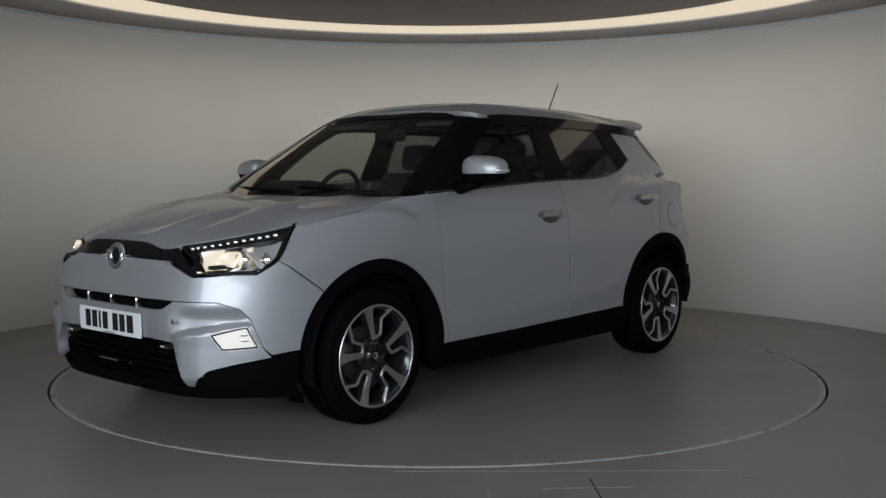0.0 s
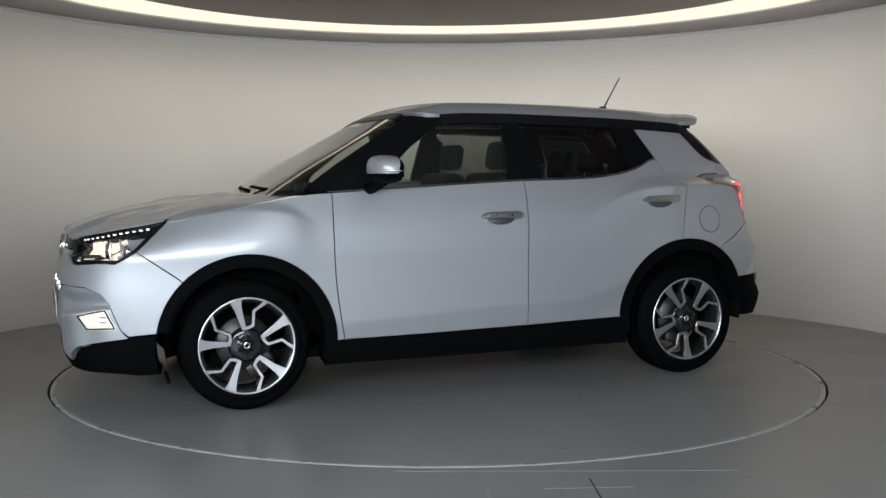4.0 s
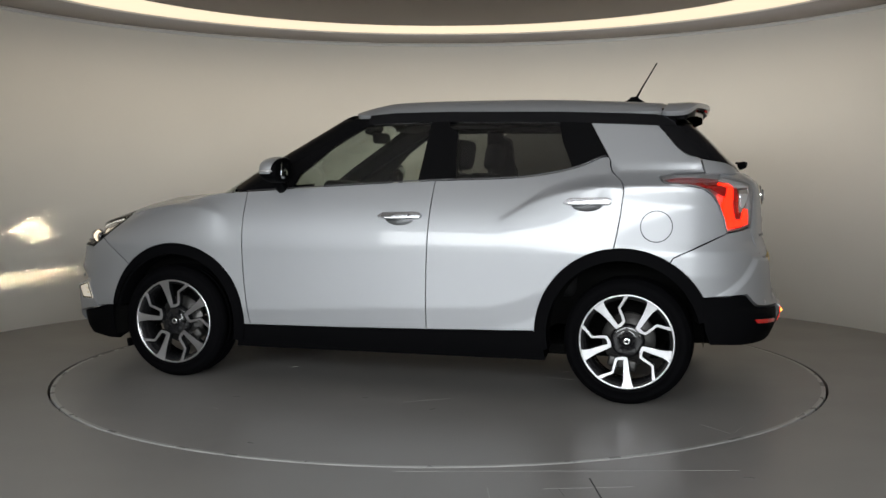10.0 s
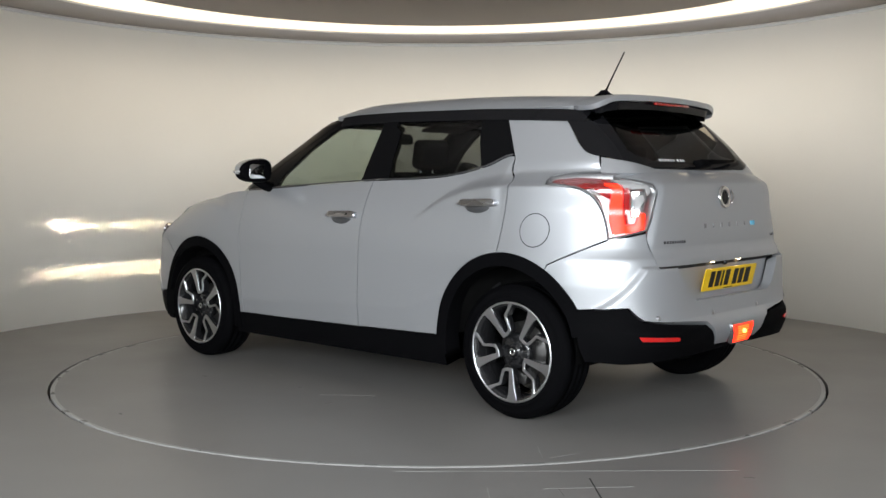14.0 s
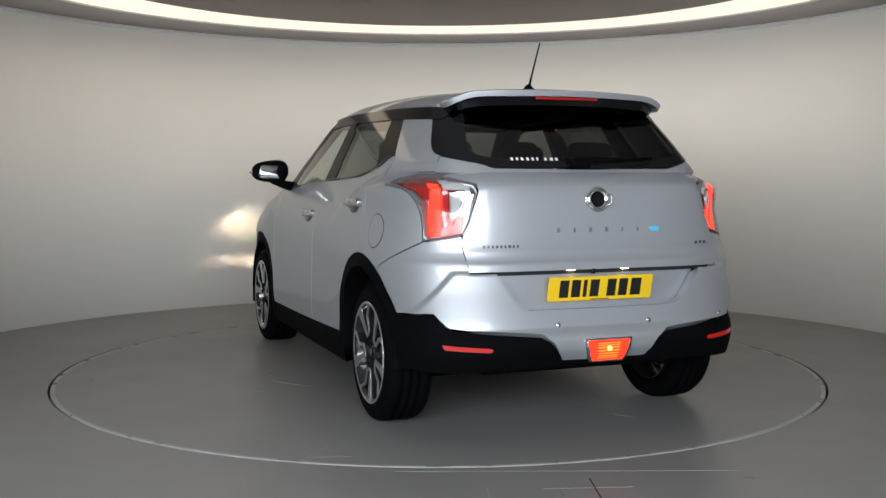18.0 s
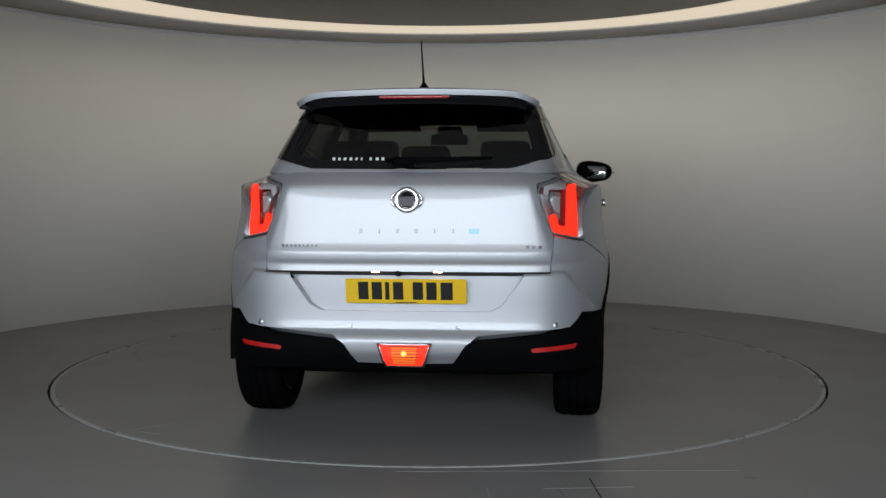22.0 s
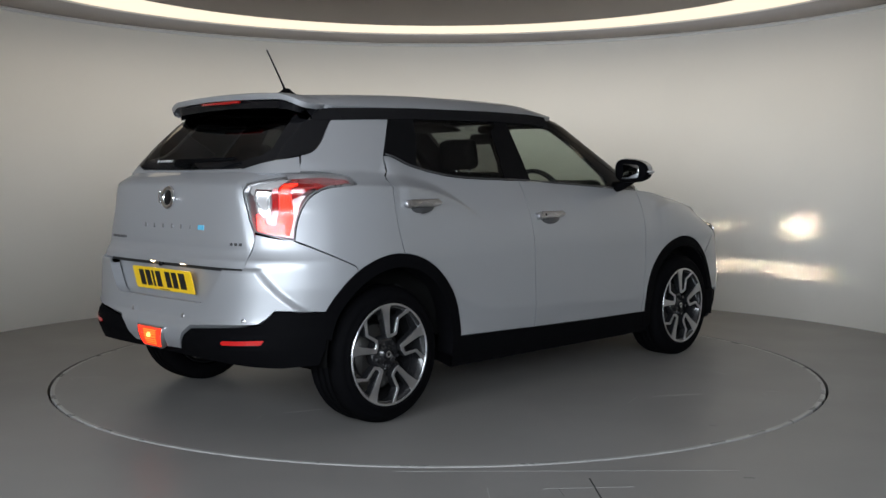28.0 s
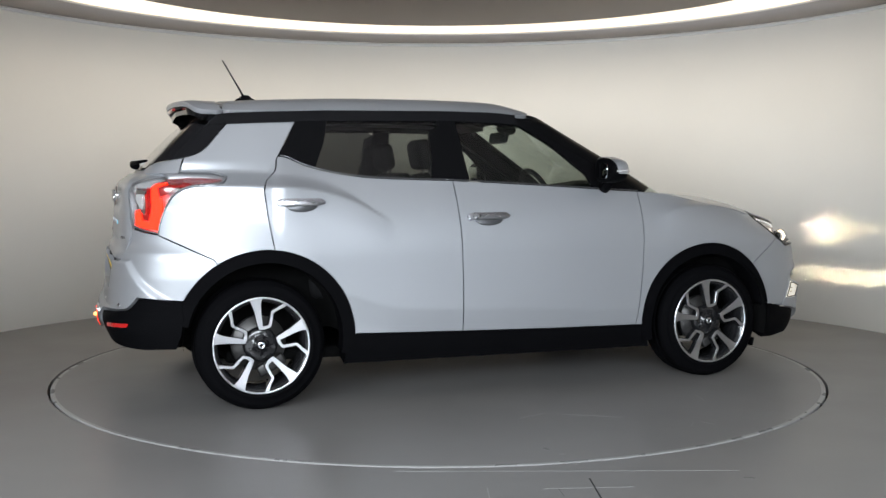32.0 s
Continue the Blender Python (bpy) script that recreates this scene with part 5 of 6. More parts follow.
def tail_lamp(flip):
    lamp_in = [(0.655, 1.150), (0.560, 1.118), (0.556, 1.085), (0.595, 0.960), (0.622, 0.905)]
    side_up = bend((-1.772, 0.868), (-1.752, 0.950), (-1.705, 1.050), (-1.640, 1.093), (-1.560, 1.106), (-1.470, 1.118), (-1.438, 1.150))
    top_side = line((-1.438, 1.150), (-1.50, 1.166), (-1.66, 1.170), (-1.74, 1.166))
    loop = clean(side_to_back(on_side(lower, side_up + top_side)) + on_back(lower, line(*lamp_in) + line((0.622, 0.903), (0.70, 0.886), (0.76, 0.872))))
    lamp = part("tail_lamp", panel_mesh("tail_lamp", lower_back, loop, gap=0.002, off=-0.060, thick=0.0, flip=flip, res=0.02), M_CLEARBOWL, CAR, "lit tail lamp with red light guide and clear centre")
    part("surround", ring_band(loop, 0.007, flip, lower_back, 0.001, depth=0.055), M_LAMPGREY, lamp, "grey lamp surround")

    def inset(name, pts, material, label, off=0.0, thick=0.012, res=0.013):
        return part(name, panel_mesh(name, tail_inner, clean(dense(pts, 0.015)), gap=0.0, off=off, thick=thick, flip=flip, res=res), material, lamp, label)

    def lp_side(pts):
        return side_to_back(on_side(lower, dense(pts, 0.02)))
    wedge = (bend((-1.465, 1.146), (-1.56, 1.155), (-1.66, 1.152), (-1.765, 1.142)) + line((-1.775, 1.10), (-1.768, 1.045))
             + bend((-1.732, 1.066), (-1.690, 1.098), (-1.640, 1.112), (-1.56, 1.124), (-1.465, 1.134)))
    part("red_lens", panel_mesh("red_lens", lower_back, clean(lp_side(wedge)), gap=0.0, off=-0.012, thick=0.014, flip=flip, res=0.02), M_REDLENS, lamp, "dark red lens")
    guide = [(0.724, 1.116), (0.692, 1.112), (0.687, 1.02), (0.684, 0.930), (0.648, 0.936), (0.632, 0.988), (0.612, 0.982), (0.624, 0.912), (0.662, 0.899), (0.730, 0.889), (0.732, 0.95), (0.723, 1.06)]
    inset("light_guide", guide, M_REDGLOW, "glowing red light guide", 0.004, 0.014)
    row = [(0.684, 1.10), (0.664, 1.10), (0.660, 0.962), (0.648, 0.964), (0.640, 0.985), (0.650, 0.940), (0.682, 0.934)]
    inset("led_row", row, M_REDLENS, "dark red lens row", -0.002, 0.010)
    for k in range(9):
        z = 0.956 + 0.0165 * k
        inset("led", [(0.678, z), (0.668, z), (0.668, z + 0.009), (0.678, z + 0.009)], M_REFLECT, "small red lamp", 0.002, 0.004, 0.02)
    inset("reversing_lamp", [(0.658, 1.080), (0.612, 1.086), (0.602, 1.05), (0.632, 0.975), (0.655, 0.968)], M_LAMPSIL, "clear reversing lamp", 0.0, 0.016)
    inset("reversing_bowl", [(0.650, 1.062), (0.622, 1.066), (0.616, 1.045), (0.636, 0.995), (0.648, 0.990)], M_INDIC, "faceted bowl", 0.007, 0.01)
    inset("indicator_bowl", [(0.680, 1.132), (0.640, 1.134), (0.586, 1.108), (0.582, 1.080), (0.600, 1.062), (0.608, 1.094), (0.680, 1.092)], M_INDIC, "clear indicator bowl", 0.002, 0.01)
    cv = part("cover", panel_mesh("cover", lower_back, loop, gap=0.004, off=0.0, thick=0.0, flip=flip, res=0.03), M_LENS, lamp, "clear lamp cover")
    cv.visible_shadow = False


tail_lamp(False)
tail_lamp(True)


# ---------------------------------------------------------------- car: rear details
def back_patch(name, pts, material, label, off=0.004, thick=0.015, parent=None, res=0.015, rad=0.004, both=False):
    loop = on_back(lower, clean(dense(rounded(pts, rad, 3), 0.02)))
    return panel(name, lower_back, loop, material, parent or CAR, label, both=both, gap=0.0, off=off, thick=thick, res=res)


def rear_details():
    fog = back_patch("rear_fog_lamp", [(-0.108, 0.440), (0.108, 0.440), (0.078, 0.362), (-0.078, 0.362)], M_FOGGLOW, "lit red rear fog lamp", 0.030, 0.03)
    back_patch("fog_lens_side", [(0.075, 0.436), (0.104, 0.436), (0.076, 0.366), (0.058, 0.366)], M_REDGLOW, "red lens end", 0.032, 0.01, fog)
    back_patch("fog_lens_side", [(-0.104, 0.436), (-0.070, 0.436), (-0.058, 0.366), (-0.076, 0.366)], M_REDGLOW, "red lens end", 0.032, 0.01, fog)
    back_patch("fog_lens_centre", [(-0.056, 0.432), (0.056, 0.432), (0.046, 0.370), (-0.046, 0.370)], M_FOGMID, "bright amber lens centre", 0.032, 0.008, fog)
    bm = bmesh.new()
    bmesh.ops.create_uvsphere(bm, u_segments=16, v_segments=10, radius=0.012, matrix=Matrix.Translation((-2.052, 0.0, 0.405)))
    part("fog_bulb", bm, M_FOGCORE, fog, "glowing amber bulb")
    for k in range(8):
        z = 0.372 + 0.0085 * k
        w = 0.070 + 0.003 * k
        back_patch("lens_rib", [(-w * 0.9, z + 0.0012), (w * 0.9, z + 0.0012), (w * 0.9, z - 0.0012), (-w * 0.9, z - 0.0012)], M_REDLENS, "red lens rib", 0.0335, 0.004, fog, 0.05, 0)
    fr = on_back(lower, clean(dense(rounded([(-0.122, 0.449), (0.122, 0.449), (0.086, 0.353), (-0.086, 0.353)], 0.006, 3), 0.02)))
    part("fog_bezel", ring_band(fr, 0.013, False, lower_back, 0.030, depth=-0.012), M_SATIN, fog, "satin bezel")
    for s in (1, -1):
        r = [(0.725 * s, 0.440), (0.545 * s, 0.428), (0.530 * s, 0.420), (0.540 * s, 0.410), (0.715 * s, 0.420)]
        back_patch("rear_reflector", r, M_REFLECT, "long red reflector", 0.010, 0.012)
        for y, z in ((0.630, 0.520), (0.225, 0.512)):
            s0, _ = on_back(lower, [(y, z)])[0]
            p = lower_back(np.array([s0]), np.array([z]))[0]
            n = normals_of(lower_back, np.array([s0]), np.array([z]), "out")[0]
            b = lathe([(0.0, 0.004), (0.007, 0.004), (0.009, 0.002), (0.0105, 0.003), (0.012, 0.0)], 20)
            m = Vector((n[0], n[1] * s, n[2])).to_track_quat("Z", "Y").to_matrix().to_4x4()
            bmesh.ops.transform(b, matrix=Matrix.Translation((p[0] + n[0] * 0.0185, s * (p[1] + n[1] * 0.0185), p[2])) @ m, verts=b.verts)
            part("parking_sensor", b, M_SATIN, CAR, "round parking sensor")
    s0 = on_back(lower, [(0.545, 0.505)])[0][0]
    ring = [(s0 + 0.020 * math.cos(a), 0.505 + 0.020 * math.sin(a)) for a in np.linspace(0, 2 * math.pi, 28)[:-1]]
    part("tow_eye_cover", ring_band(ring, 0.0015, False, lower_back, 0.0162, depth=-0.012), M_LAMPGREY, CAR, "round tow-eye cover outline")
    # number plate
    m = Matrix.Translation((-1.970, 0.0, 0.661)) @ Matrix.Rotation(radians(-13.5), 4, "Y") @ pose(0, 0, 0, 90, 0, -90)
    plate("rear_number_plate", m, M_YELLOW, "yellow rear number plate with black characters")
    # number plate lamps under the gate's lip
    for y in (0.135, -0.135):
        bm = bmesh.new()
        box(bm, 0.02, 0.04, 0.006, pose(-1.942, y, 0.747), 0.002)
        lampb = part("plate_lamp", bm, M_GLOSS, CAR, "small number-plate lamp")
        bm = bmesh.new()
        box(bm, 0.014, 0.034, 0.004, pose(-1.942, y, 0.742), 0.001)
        part("bulb", bm, M_NUMLIT, lampb, "glowing warm bulb")
    bm = bmesh.new()
    bmesh.ops.create_uvsphere(bm, u_segments=16, v_segments=8, radius=0.014, matrix=Matrix.Translation((-1.960, 0.035, 0.737)))
    part("rear_camera", bm, M_GLOSS, CAR, "small black reversing camera")
    # badge bars on the gate
    def bar(y, z, w, h, material, label):
        back_patch("badge_bar", [(y - w / 2, z + h / 2), (y + w / 2, z + h / 2), (y + w / 2, z - h / 2), (y - w / 2, z - h / 2)], material, label, 0.015, 0.006, None, 0.02, 0.002)
    for k in range(6):
        bar(0.197 - 0.0795 * k, 0.916, 0.015 if k in (0, 2, 3) else 0.007, 0.021, M_LAMPGREY, "chrome badge bar")
    bar(-0.288, 0.916, 0.046, 0.022, M_BLUE, "pale blue badge")
    for k in range(9):
        bar(0.540 - 0.0185 * k, 0.850, 0.008 if k % 3 else 0.011, 0.013, M_MOULD, "small grey badge bar")
    for k in range(3):
        bar(-0.515 - 0.026 * k, 0.848, 0.014, 0.013, M_MOULD, "small grey badge bar")
    # round emblem
    for nm, prof, mt, lab in (("emblem", [(0.034, 0.004), (0.040, 0.011), (0.050, 0.011), (0.056, 0.004), (0.056, 0.0)], M_CHROME, "chrome ring emblem"),
                              ("emblem_disc", [(0.0, 0.005), (0.020, 0.0045), (0.036, 0.003)], M_GLOSS, "black emblem disc")):
        b = lathe(prof, 36)
        bmesh.ops.transform(b, matrix=Matrix.Translation((-1.932, 0.0, 1.050)) @ Matrix.Rotation(radians(-84), 4, "Y"), verts=b.verts)
        part(nm, b, mt, CAR, lab)
    for s in (1, -1):
        b = tube([(-1.946, s * (0.030 + 0.036 * math.sin(a)), 1.050 + 0.033 * math.cos(a)) for a in np.linspace(0.5, 2.64, 12)], 0.005, 6)
        part("emblem_wing", b, M_CHROME, CAR, "chrome emblem wing")
    # rear wiper
    b = tube([(-1.824, 0.10, 1.218), (-1.847, -0.02, 1.222), (-1.831, -0.18, 1.226), (-1.794, -0.36, 1.232)], [0.011, 0.014, 0.010, 0.007], 8)
    wip = part("rear_wiper", b, M_BLACK, CAR, "black rear wiper")
    bm = bmesh.new()
    box(bm, 0.05, 0.10, 0.040, pose(-1.831, 0.03, 1.212, 0, 25, 0), 0.016, 3)
    part("wiper_cap", bm, M_BLACK, wip, "black wiper pivot cap")
    # third brake lamp
    bm = bmesh.new()
    box(bm, 0.02, 0.32, 0.014, pose(-1.634, 0, 1.511, 0, -10, 0), 0.004)
    part("high_brake_lamp", bm, M_REDLENS, CAR, "narrow red brake lamp under the spoiler")
    # sticker bars on the glass
    for k, (y, w) in enumerate(((0.345, 0.012), (0.320, 0.010), (0.295, 0.012), (0.268, 0.012), (0.243, 0.010), (0.220, 0.008), (0.180, 0.010), (0.150, 0.014), (0.125, 0.012), (0.105, 0.008), (0.085, 0.012))):
        lp = on_back(upper, dense([(y - w / 2, 1.232), (y + w / 2, 1.232), (y + w / 2, 1.220), (y - w / 2, 1.220)], 0.01))
        part("sticker_bar", panel_mesh("sticker_bar", upper_back, lp, gap=0, off=0.0035, thick=0.001, res=0.02), M_STICKER, CAR, "small white sticker bar")


def plate(name, m, material, label):
    """A number plate, its characters as plain bars. Its own x runs along it, z out of it."""
    bm = bmesh.new()
    slab(bm, rounded([(-0.26, -0.0555), (0.26, -0.0555), (0.26, 0.0555), (-0.26, 0.0555)], 0.010, 4), 0.004, Matrix.Translation((0, 0, -0.002)), 0.001, 1)
    p = part(name, bm, material, CAR, label, smooth=False)
    p.matrix_basis = m
    xs = [-0.195, -0.137, -0.092, -0.045, 0.040, 0.098, 0.163]
    ws = [0.044, 0.044, 0.018, 0.044, 0.044, 0.044, 0.052]
    for x, w in zip(xs, ws):
        bm = bmesh.new()
        box(bm, w, 0.079, 0.001, pose(x + 0.012, 0.002, 0.0027))
        part("character_bar", bm, M_INK, p, "plain black bar", smooth=False)
    bm = bmesh.new()
    box(bm, 0.09, 0.004, 0.0008, pose(0.0, -0.050, 0.0026))
    part("maker_bar", bm, M_INK, p, "thin dark bar", smooth=False)
    return p


rear_details()


# ---------------------------------------------------------------- car: nose details
def front_details():
    m = Matrix.Translation((2.156, 0.0, 0.492)) @ Matrix.Rotation(radians(2), 4, "Y") @ pose(0, 0, 0, 90, 0, 90)
    plate("front_number_plate", m, M_WHITEP, "white front number plate with black characters")
    for nm, prof, mt, lab in (("emblem", [(0.036, 0.004), (0.044, 0.012), (0.054, 0.012), (0.062, 0.004), (0.062, -0.01)], M_CHROME, "chrome ring emblem"),
                              ("emblem_disc", [(0.0, 0.004), (0.020, 0.0035), (0.040, 0.002)], M_GLOSS, "black emblem disc")):
        b = lathe(prof, 36)
        bmesh.ops.transform(b, matrix=Matrix.Translation((2.113, 0.0, 0.788)) @ Matrix.Rotation(radians(84), 4, "Y"), verts=b.verts)
        part(nm, b, mt, CAR, lab)
    for s in (1, -1):
        b = tube([(2.123, s * (0.034 + 0.034 * math.sin(a)), 0.788 + 0.034 * math.cos(a)) for a in np.linspace(0.5, 2.64, 12)], 0.005, 6)
        part("emblem_wing", b, M_CHROME, CAR, "chrome emblem wing")
    for s in (1, -1):
        s0 = on_front(lower, [(0.50, 0.535)])[0][0]
        p = lower(np.array([s0]), np.array([0.535]))[0]
        b = lathe([(0.0, 0.004), (0.007, 0.004), (0.009, 0.002), (0.0105, 0.003), (0.012, 0.0)], 20)
        bmesh.ops.transform(b, matrix=Matrix.Translation((p[0] + 0.020, s * p[1], 0.535)) @ Matrix.Rotation(radians(90), 4, "Y"), verts=b.verts)
        part("parking_sensor", b, M_SATIN, CAR, "round parking sensor")
    # wiper arms lying on the cowl
    for y0, y1 in ((0.62, 0.10), (0.05, -0.55)):
        pts = [(float(screen_x(1.075)) - 0.45 * (abs(y) ** 3) + 0.012, y, 1.070 + 0.012 * k) for k, y in enumerate((y0, (y0 + y1) / 2, y1))]
        w = part("front_wiper", tube(pts, [0.010, 0.008, 0.006], 6), M_BLACK, CAR, "black windscreen wiper")
        part("wiper_blade", tube([(x - 0.01, y, z + 0.006) for x, y, z in pts], 0.004, 5), M_BLACK, w)


front_details()


# ---------------------------------------------------------------- car: flank details
def door_handle(x0, z0, flip):
    sg = -1 if flip else 1
    y = float(flank(x0, z0))
    slope = float(flank(x0, z0 + 0.02) - flank(x0, z0 - 0.02)) / 0.04
    n = Vector((0, sg, -slope)).normalized()
    r = Vector((-sg, 0, 0.02)).normalized()
    u = n.cross(r)
    m = Matrix.Translation((x0, sg * (y - 0.004), z0)) @ Matrix((r, u, n)).transposed().to_4x4()
    loop = rounded([(-0.124, -0.004), (-0.094, 0.021), (0.096, 0.023), (0.124, 0.014), (0.120, -0.015), (-0.07, -0.015)], 0.013, 4)
    if sg < 0:
        loop = [(-a, b) for a, b in loop]
    bm = bmesh.new()
    slab(bm, loop, 0.030, None, 0.010, 3)
    h = part("door_handle", bm, M_SATIN, CAR, "satin chrome door handle")
    h.matrix_basis = m
    # flat dark half-ellipse in place of the scoop's shade
    bm = bmesh.new()
    cup = [(0.080 * math.cos(a), -0.010 - 0.036 * math.sin(a)) for a in np.linspace(0, math.pi, 16)]
    slab(bm, cup, 0.008, None, 0.001, 1)
    part("cup", bm, M_CUP, h, "handle recess, its shade painted dark")
    if x0 > -0.5:
        bm = bmesh.new()
        kx = 0.06 if sg > 0 else -0.06
        bmesh.ops.create_cone(bm, cap_ends=True, segments=14, radius1=0.006, radius2=0.006, depth=0.004, matrix=Matrix.Translation((kx, 0.003, 0.030)))
        part("key_button", bm, M_GLOSS, h, "small black button")


for fl in (False, True):
    door_handle(-0.085, 0.936, fl)
    door_handle(-1.092, 1.020, fl)

# fuel flap, on the car's left
flap = [(-1.437 + 0.079 * math.cos(a), 0.903 + 0.079 * math.sin(a)) for a in np.linspace(0, 2 * math.pi, 48)[:-1]]
panel("fuel_flap_gap", quarter_chart, flap, M_GAP, CAR, "thin dark gap", gap=0.0, off=0.0008, thick=0.004)
panel("fuel_flap", quarter_chart, flap, M_PAINT, CAR, "round fuel flap", gap=0.0042, off=0.0018, thick=0.004)


def wing_mirror(sg):
    def ell(zlo, xlo, nm, mt, parent, label, grow=0.0):
        bm = bmesh.new()
        bmesh.ops.create_uvsphere(bm, u_segments=36, v_segments=24, radius=1.0)
        for v in bm.verts:
            c = v.co
            c.x, c.y, c.z = (math.copysign(abs(q) ** 0.72, q) for q in c)
            k = 1.0 - 0.16 * c.y
            v.co = Vector((0.084 * c.x + 0.016 * c.y * -1, 0.116 * c.y, (0.068 * k + grow) * c.z + 0.010 * (1 - c.y) * 0.3)) + Vector((grow * c.x, grow * c.y, 0))
            if v.co.x < -0.045:
                v.co.x = -0.045 - 0.15 * (v.co.x + 0.045) * -1
        geom = bm.verts[:] + bm.edges[:] + bm.faces[:]
        bmesh.ops.bisect_plane(bm, geom=geom, plane_co=(0, 0, zlo), plane_no=(0, 0, 1), clear_inner=True)
        geom = bm.verts[:] + bm.edges[:] + bm.faces[:]
        bmesh.ops.bisect_plane(bm, geom=geom, plane_co=(xlo, 0, 0), plane_no=(1, 0, 0.25), clear_inner=True)
        if sg < 0:
            bmesh.ops.scale(bm, vec=(1, -1, 1), verts=bm.verts)
            bmesh.ops.reverse_faces(bm, faces=bm.faces)
        bmesh.ops.translate(bm, verts=bm.verts, vec=(0.592, sg * 0.942, 1.182))
        return part(nm, bm, mt, parent, label)
    mir = ell(-0.2, -0.2, "wing_mirror", M_BLACK, CAR, "wing mirror with silver cap and black base")
    ell(-0.016, -0.020, "mirror_cap", M_PAINT, mir, "silver mirror cap", 0.003)
    # indicator strip along the cap's lower rim
    pts = [(0.592 + 0.080 * math.cos(a), sg * (0.942 + 0.126 * math.sin(a)), 1.180) for a in np.linspace(0.75, 1.95, 14)]
    part("indicator", tube(pts, [0.004] * 2 + [0.008] * 10 + [0.005] * 2, 8), M_INDIC, mir, "clear indicator strip")
    bm = bmesh.new()
    slab(bm, rounded([(-0.080, -0.042), (0.078, -0.040), (0.080, 0.036), (-0.072, 0.044)], 0.022, 4), 0.004, None, 0.001, 1)
    g = part("mirror_glass", bm, M_MIRROR, mir, "mirror glass")
    g.matrix_basis = Matrix.Translation((0.541, sg * 0.942, 1.182)) @ pose(0, 0, 0, 90, 0, -90) @ Matrix.Rotation(radians(8 * sg), 4, "Y")
    bm = tube([(0.64, sg * 0.77, 1.085), (0.625, sg * 0.84, 1.100), (0.60, sg * 0.92, 1.135)], [0.034, 0.028, 0.030], 10)
    part("mirror_arm", bm, M_BLACK, mir, "black mirror arm")


wing_mirror(1)
wing_mirror(-1)

# aerial
bm = lathe([(0.0, 0.030), (0.012, 0.028), (0.022, 0.014), (0.036, 0.002), (0.038, -0.012)], 24)
bmesh.ops.scale(bm, vec=(1.6, 0.8, 1.0), verts=bm.verts)
bmesh.ops.translate(bm, verts=bm.verts, vec=(-1.225, 0, 1.582))
aerial = part("aerial", bm, M_BLACK, CAR, "black roof aerial")
part("rod", tube([(-1.235, 0, 1.600), (-1.262, 0, 1.650), (-1.350, 0, 1.800)], [0.007, 0.0045, 0.0035], 8), M_BLACK, aerial, "slim black rod")

# mud flaps and tow point under the nose
for s in (1, -1):
    bm = bmesh.new()
    box(bm, 0.012, 0.10, 0.05, pose(1.665, s * 0.72, 0.165, 0, 12, 0), 0.004)
    part("air_deflector", bm, M_BLACK, CAR, "small black air deflector")


# ---------------------------------------------------------------- car: cabin
def seat(x, y, wide, rear=False):
    bm = bmesh.new()
    box(bm, 0.50, wide, 0.16, pose(x + 0.05, y, 0.60, 0, -5, 0), 0.05, 3)
    st = part("seat", bm, M_SEAT, CAR, "black fabric seat")
    bm = bmesh.new()
    box(bm, 0.14, wide, 0.56 if not rear else 0.50, pose(x - 0.24, y, 0.90, 0, -14, 0), 0.05, 3)
    part("backrest", bm, M_SEAT, st)
    n = (0,) if not rear else (-0.40, 0, 0.40)
    for d in n:
        bm = bmesh.new()
        box(bm, 0.09, 0.25, 0.17 if d or not rear else 0.12, pose(x - 0.335 - (0.02 if not rear else 0), y + d, 1.275 if not rear else 1.245, 0, -10, 0), 0.04, 3)
        part("headrest", bm, M_SEAT, st, "black headrest")
        for q in (-0.05, 0.05):
            part("headrest_post", tube([(x - 0.31, y + d + q, 1.12), (x - 0.33, y + d + q, 1.22)], 0.006, 6), M_CHROME, st)
    return st


seat(0.05, 0.37, 0.50)
seat(0.05, -0.37, 0.50)
seat(-0.80, 0.0, 1.24, True)
bm = bmesh.new()
box(bm, 0.42, 1.36, 0.26, pose(0.74, 0, 0.93), 0.08, 4)
box(bm, 0.30, 0.42, 0.10, pose(0.66, -0.37, 1.065, 0, -8, 0), 0.04, 3)
dash = part("dashboard", bm, M_DASH, CAR, "dark dashboard")
bm = bmesh.new()
box(bm, 0.10, 0.30, 0.16, pose(0.575, 0.0, 0.97, 0, -18, 0), 0.02, 2)
part("centre_console", bm, M_GLOSS, dash, "gloss black centre console")
ring = [(0.0, 0.182 * math.cos(a), 0.182 * math.sin(a)) for a in np.linspace(0, 2 * math.pi, 40)[:-1]]
b = tube(ring, 0.015, 8, True)
sm = Matrix.Translation((0.43, -0.37, 1.02)) @ Matrix.Rotation(radians(-24), 4, "Y")
bmesh.ops.transform(b, matrix=sm, verts=b.verts)
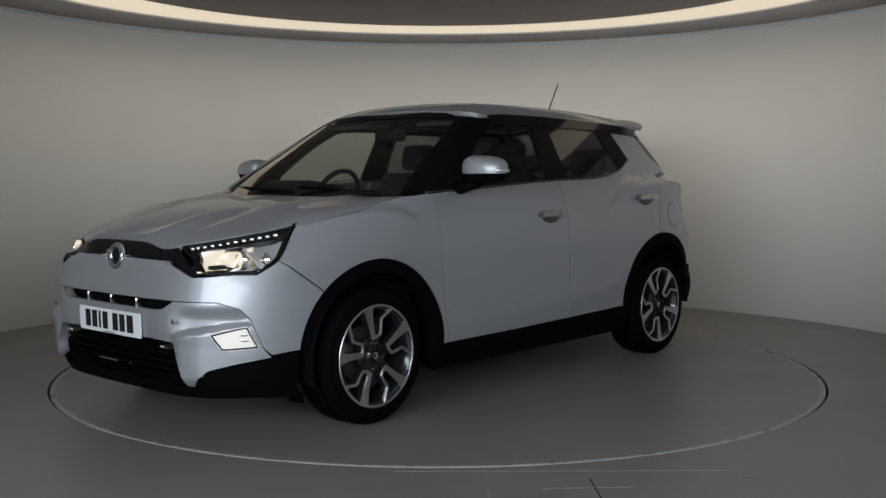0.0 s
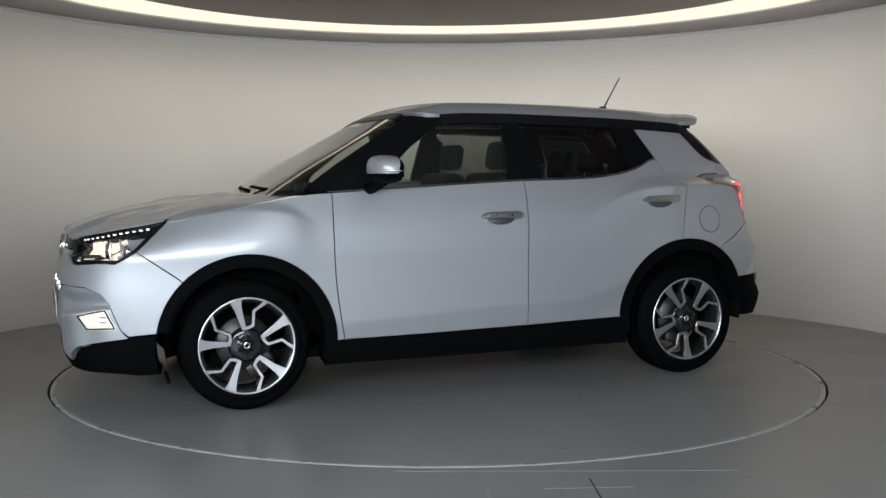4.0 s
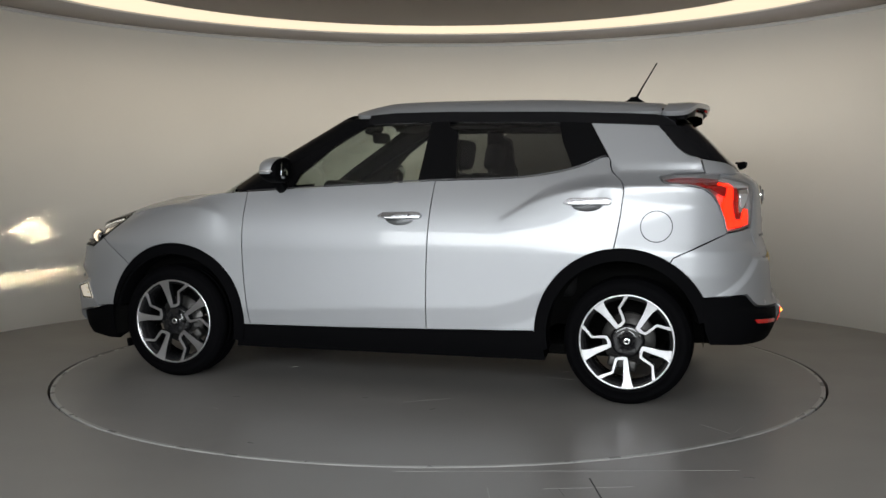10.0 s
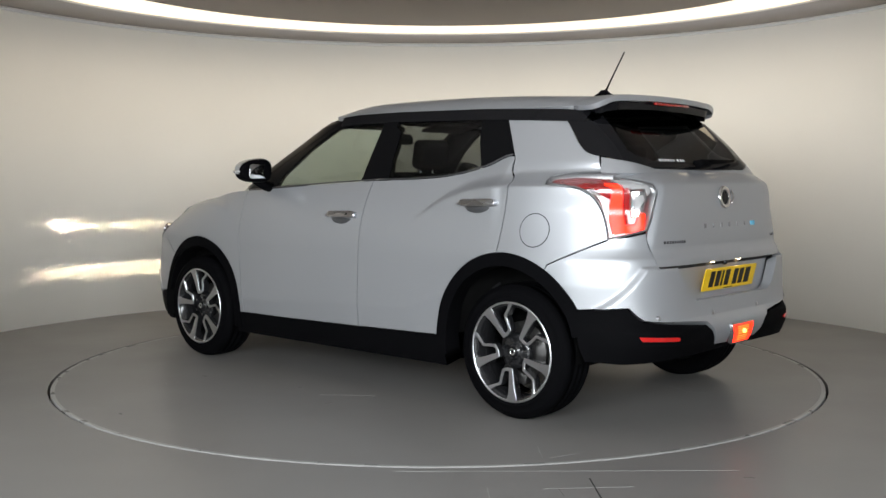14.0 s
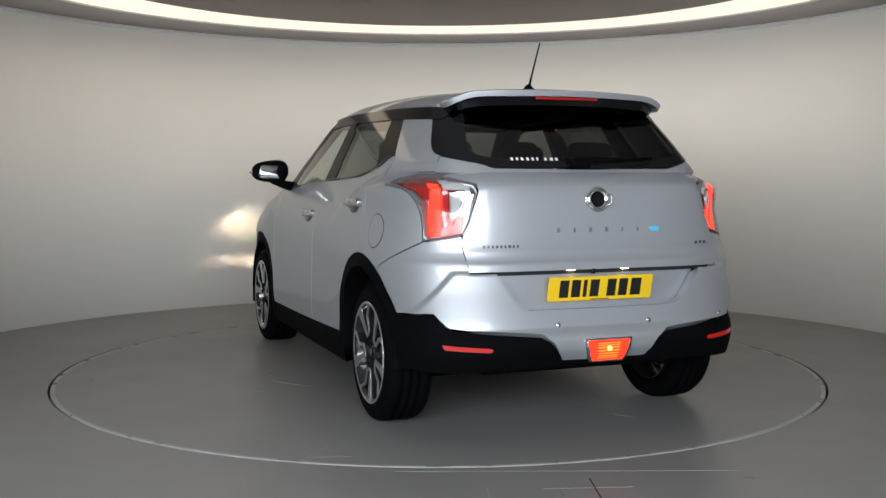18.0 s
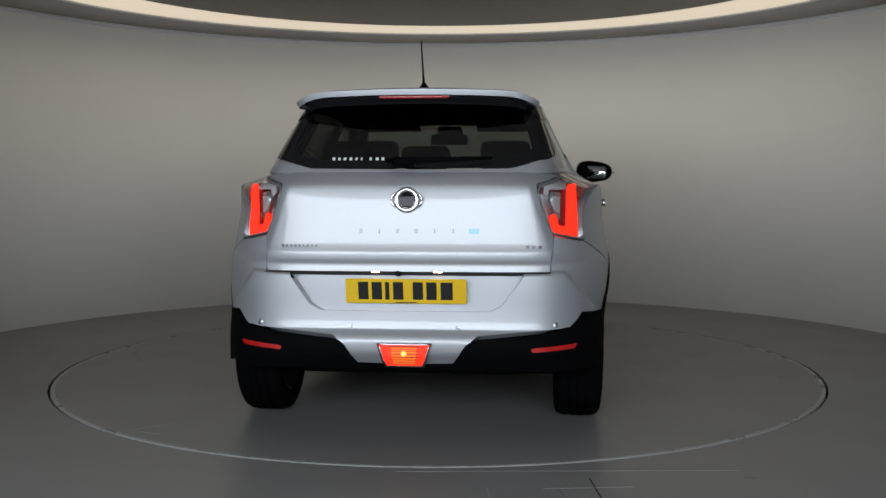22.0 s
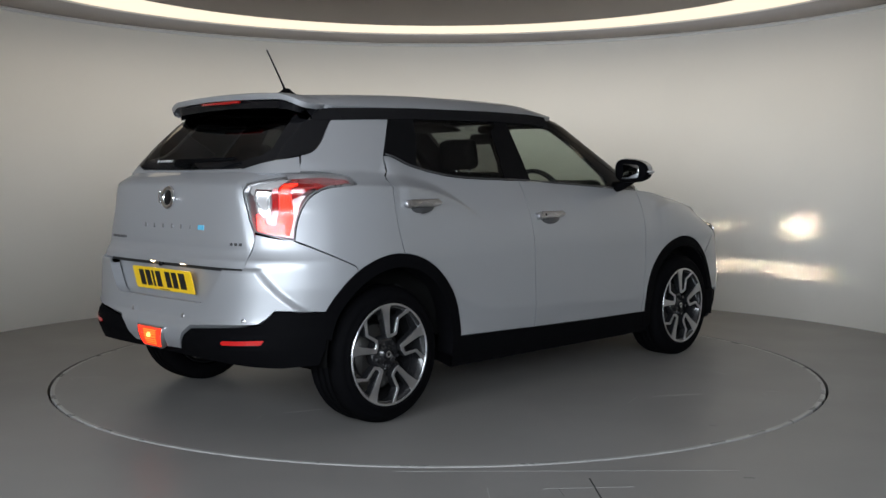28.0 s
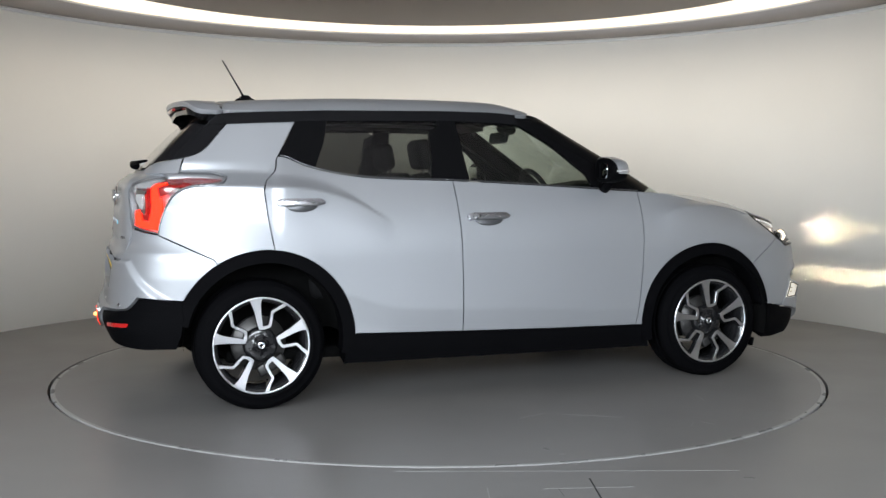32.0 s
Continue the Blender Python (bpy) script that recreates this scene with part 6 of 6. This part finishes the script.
sw = part("steering_wheel", b, M_DASH, CAR, "black steering wheel")
bm = bmesh.new()
box(bm, 0.05, 0.15, 0.11, sm, 0.03, 3)
box(bm, 0.02, 0.34, 0.035, sm, 0.008)
box(bm, 0.02, 0.035, 0.17, sm @ pose(0, 0, -0.09), 0.008)
part("wheel_boss", bm, M_DASH, sw, "black steering wheel boss")
part("column", tube([(0.44, -0.37, 1.01), (0.66, -0.37, 0.93)], 0.04, 10), M_DASH, sw)
bm = bmesh.new()
box(bm, 0.04, 0.24, 0.070, pose(0.33, 0, 1.390, 0, 8, 0), 0.02, 3)
rv = part("rear_view_mirror", bm, M_DASH, CAR, "black interior mirror")
part("mirror_stem", tube([(0.34, 0, 1.40), (0.39, 0, 1.440)], 0.012, 8), M_DASH, rv)
bm = bmesh.new()
box(bm, 0.08, 0.16, 0.05, pose(0.38, 0, 1.445, 0, 30, 0), 0.02)
part("sensor_pod", bm, M_DASH, rv, "dark sensor pod")
for s in (-0.37, 0.37):
    bm = bmesh.new()
    box(bm, 0.17, 0.38, 0.022, pose(0.22, s, 1.468, 0, 14, 0), 0.009)
    part("sun_visor", bm, M_LINER, CAR, "grey sun visor")
# headlining follows the roof
lp = [(0.26, 0.0), (0.20, 0.50), (-0.3, 0.54), (-1.35, 0.50), (-1.40, 0.0)]
lp = clean(dense(lp + [(a, -b) for a, b in reversed(lp)], 0.06))
panel("headlining", roof_chart, lp, M_LINER, CAR, "grey headlining", outward="up", off=-0.045, thick=0.0, gap=0.0, res=0.06)
bm = bmesh.new()
box(bm, 0.55, 1.20, 0.03, pose(-1.42, 0, 1.10), 0.01)
part("parcel_shelf", bm, M_SEAT, CAR, "black parcel shelf")


# ---------------------------------------------------------------- turning
def motions():
    rows_car, rows_table = [], []
    for k in range(33):
        a = TURN0 + TURN_RATE * k
        m = pose(0, 0, 0, 0, 0, a)
        rows_table.append((float(k), m))
        rows_car.append((float(k), m @ Matrix.Translation((CAR_DX, CAR_DY, 0))))
    walk(CAR, rows_car)
    walk(TABLE, rows_table)


motions()
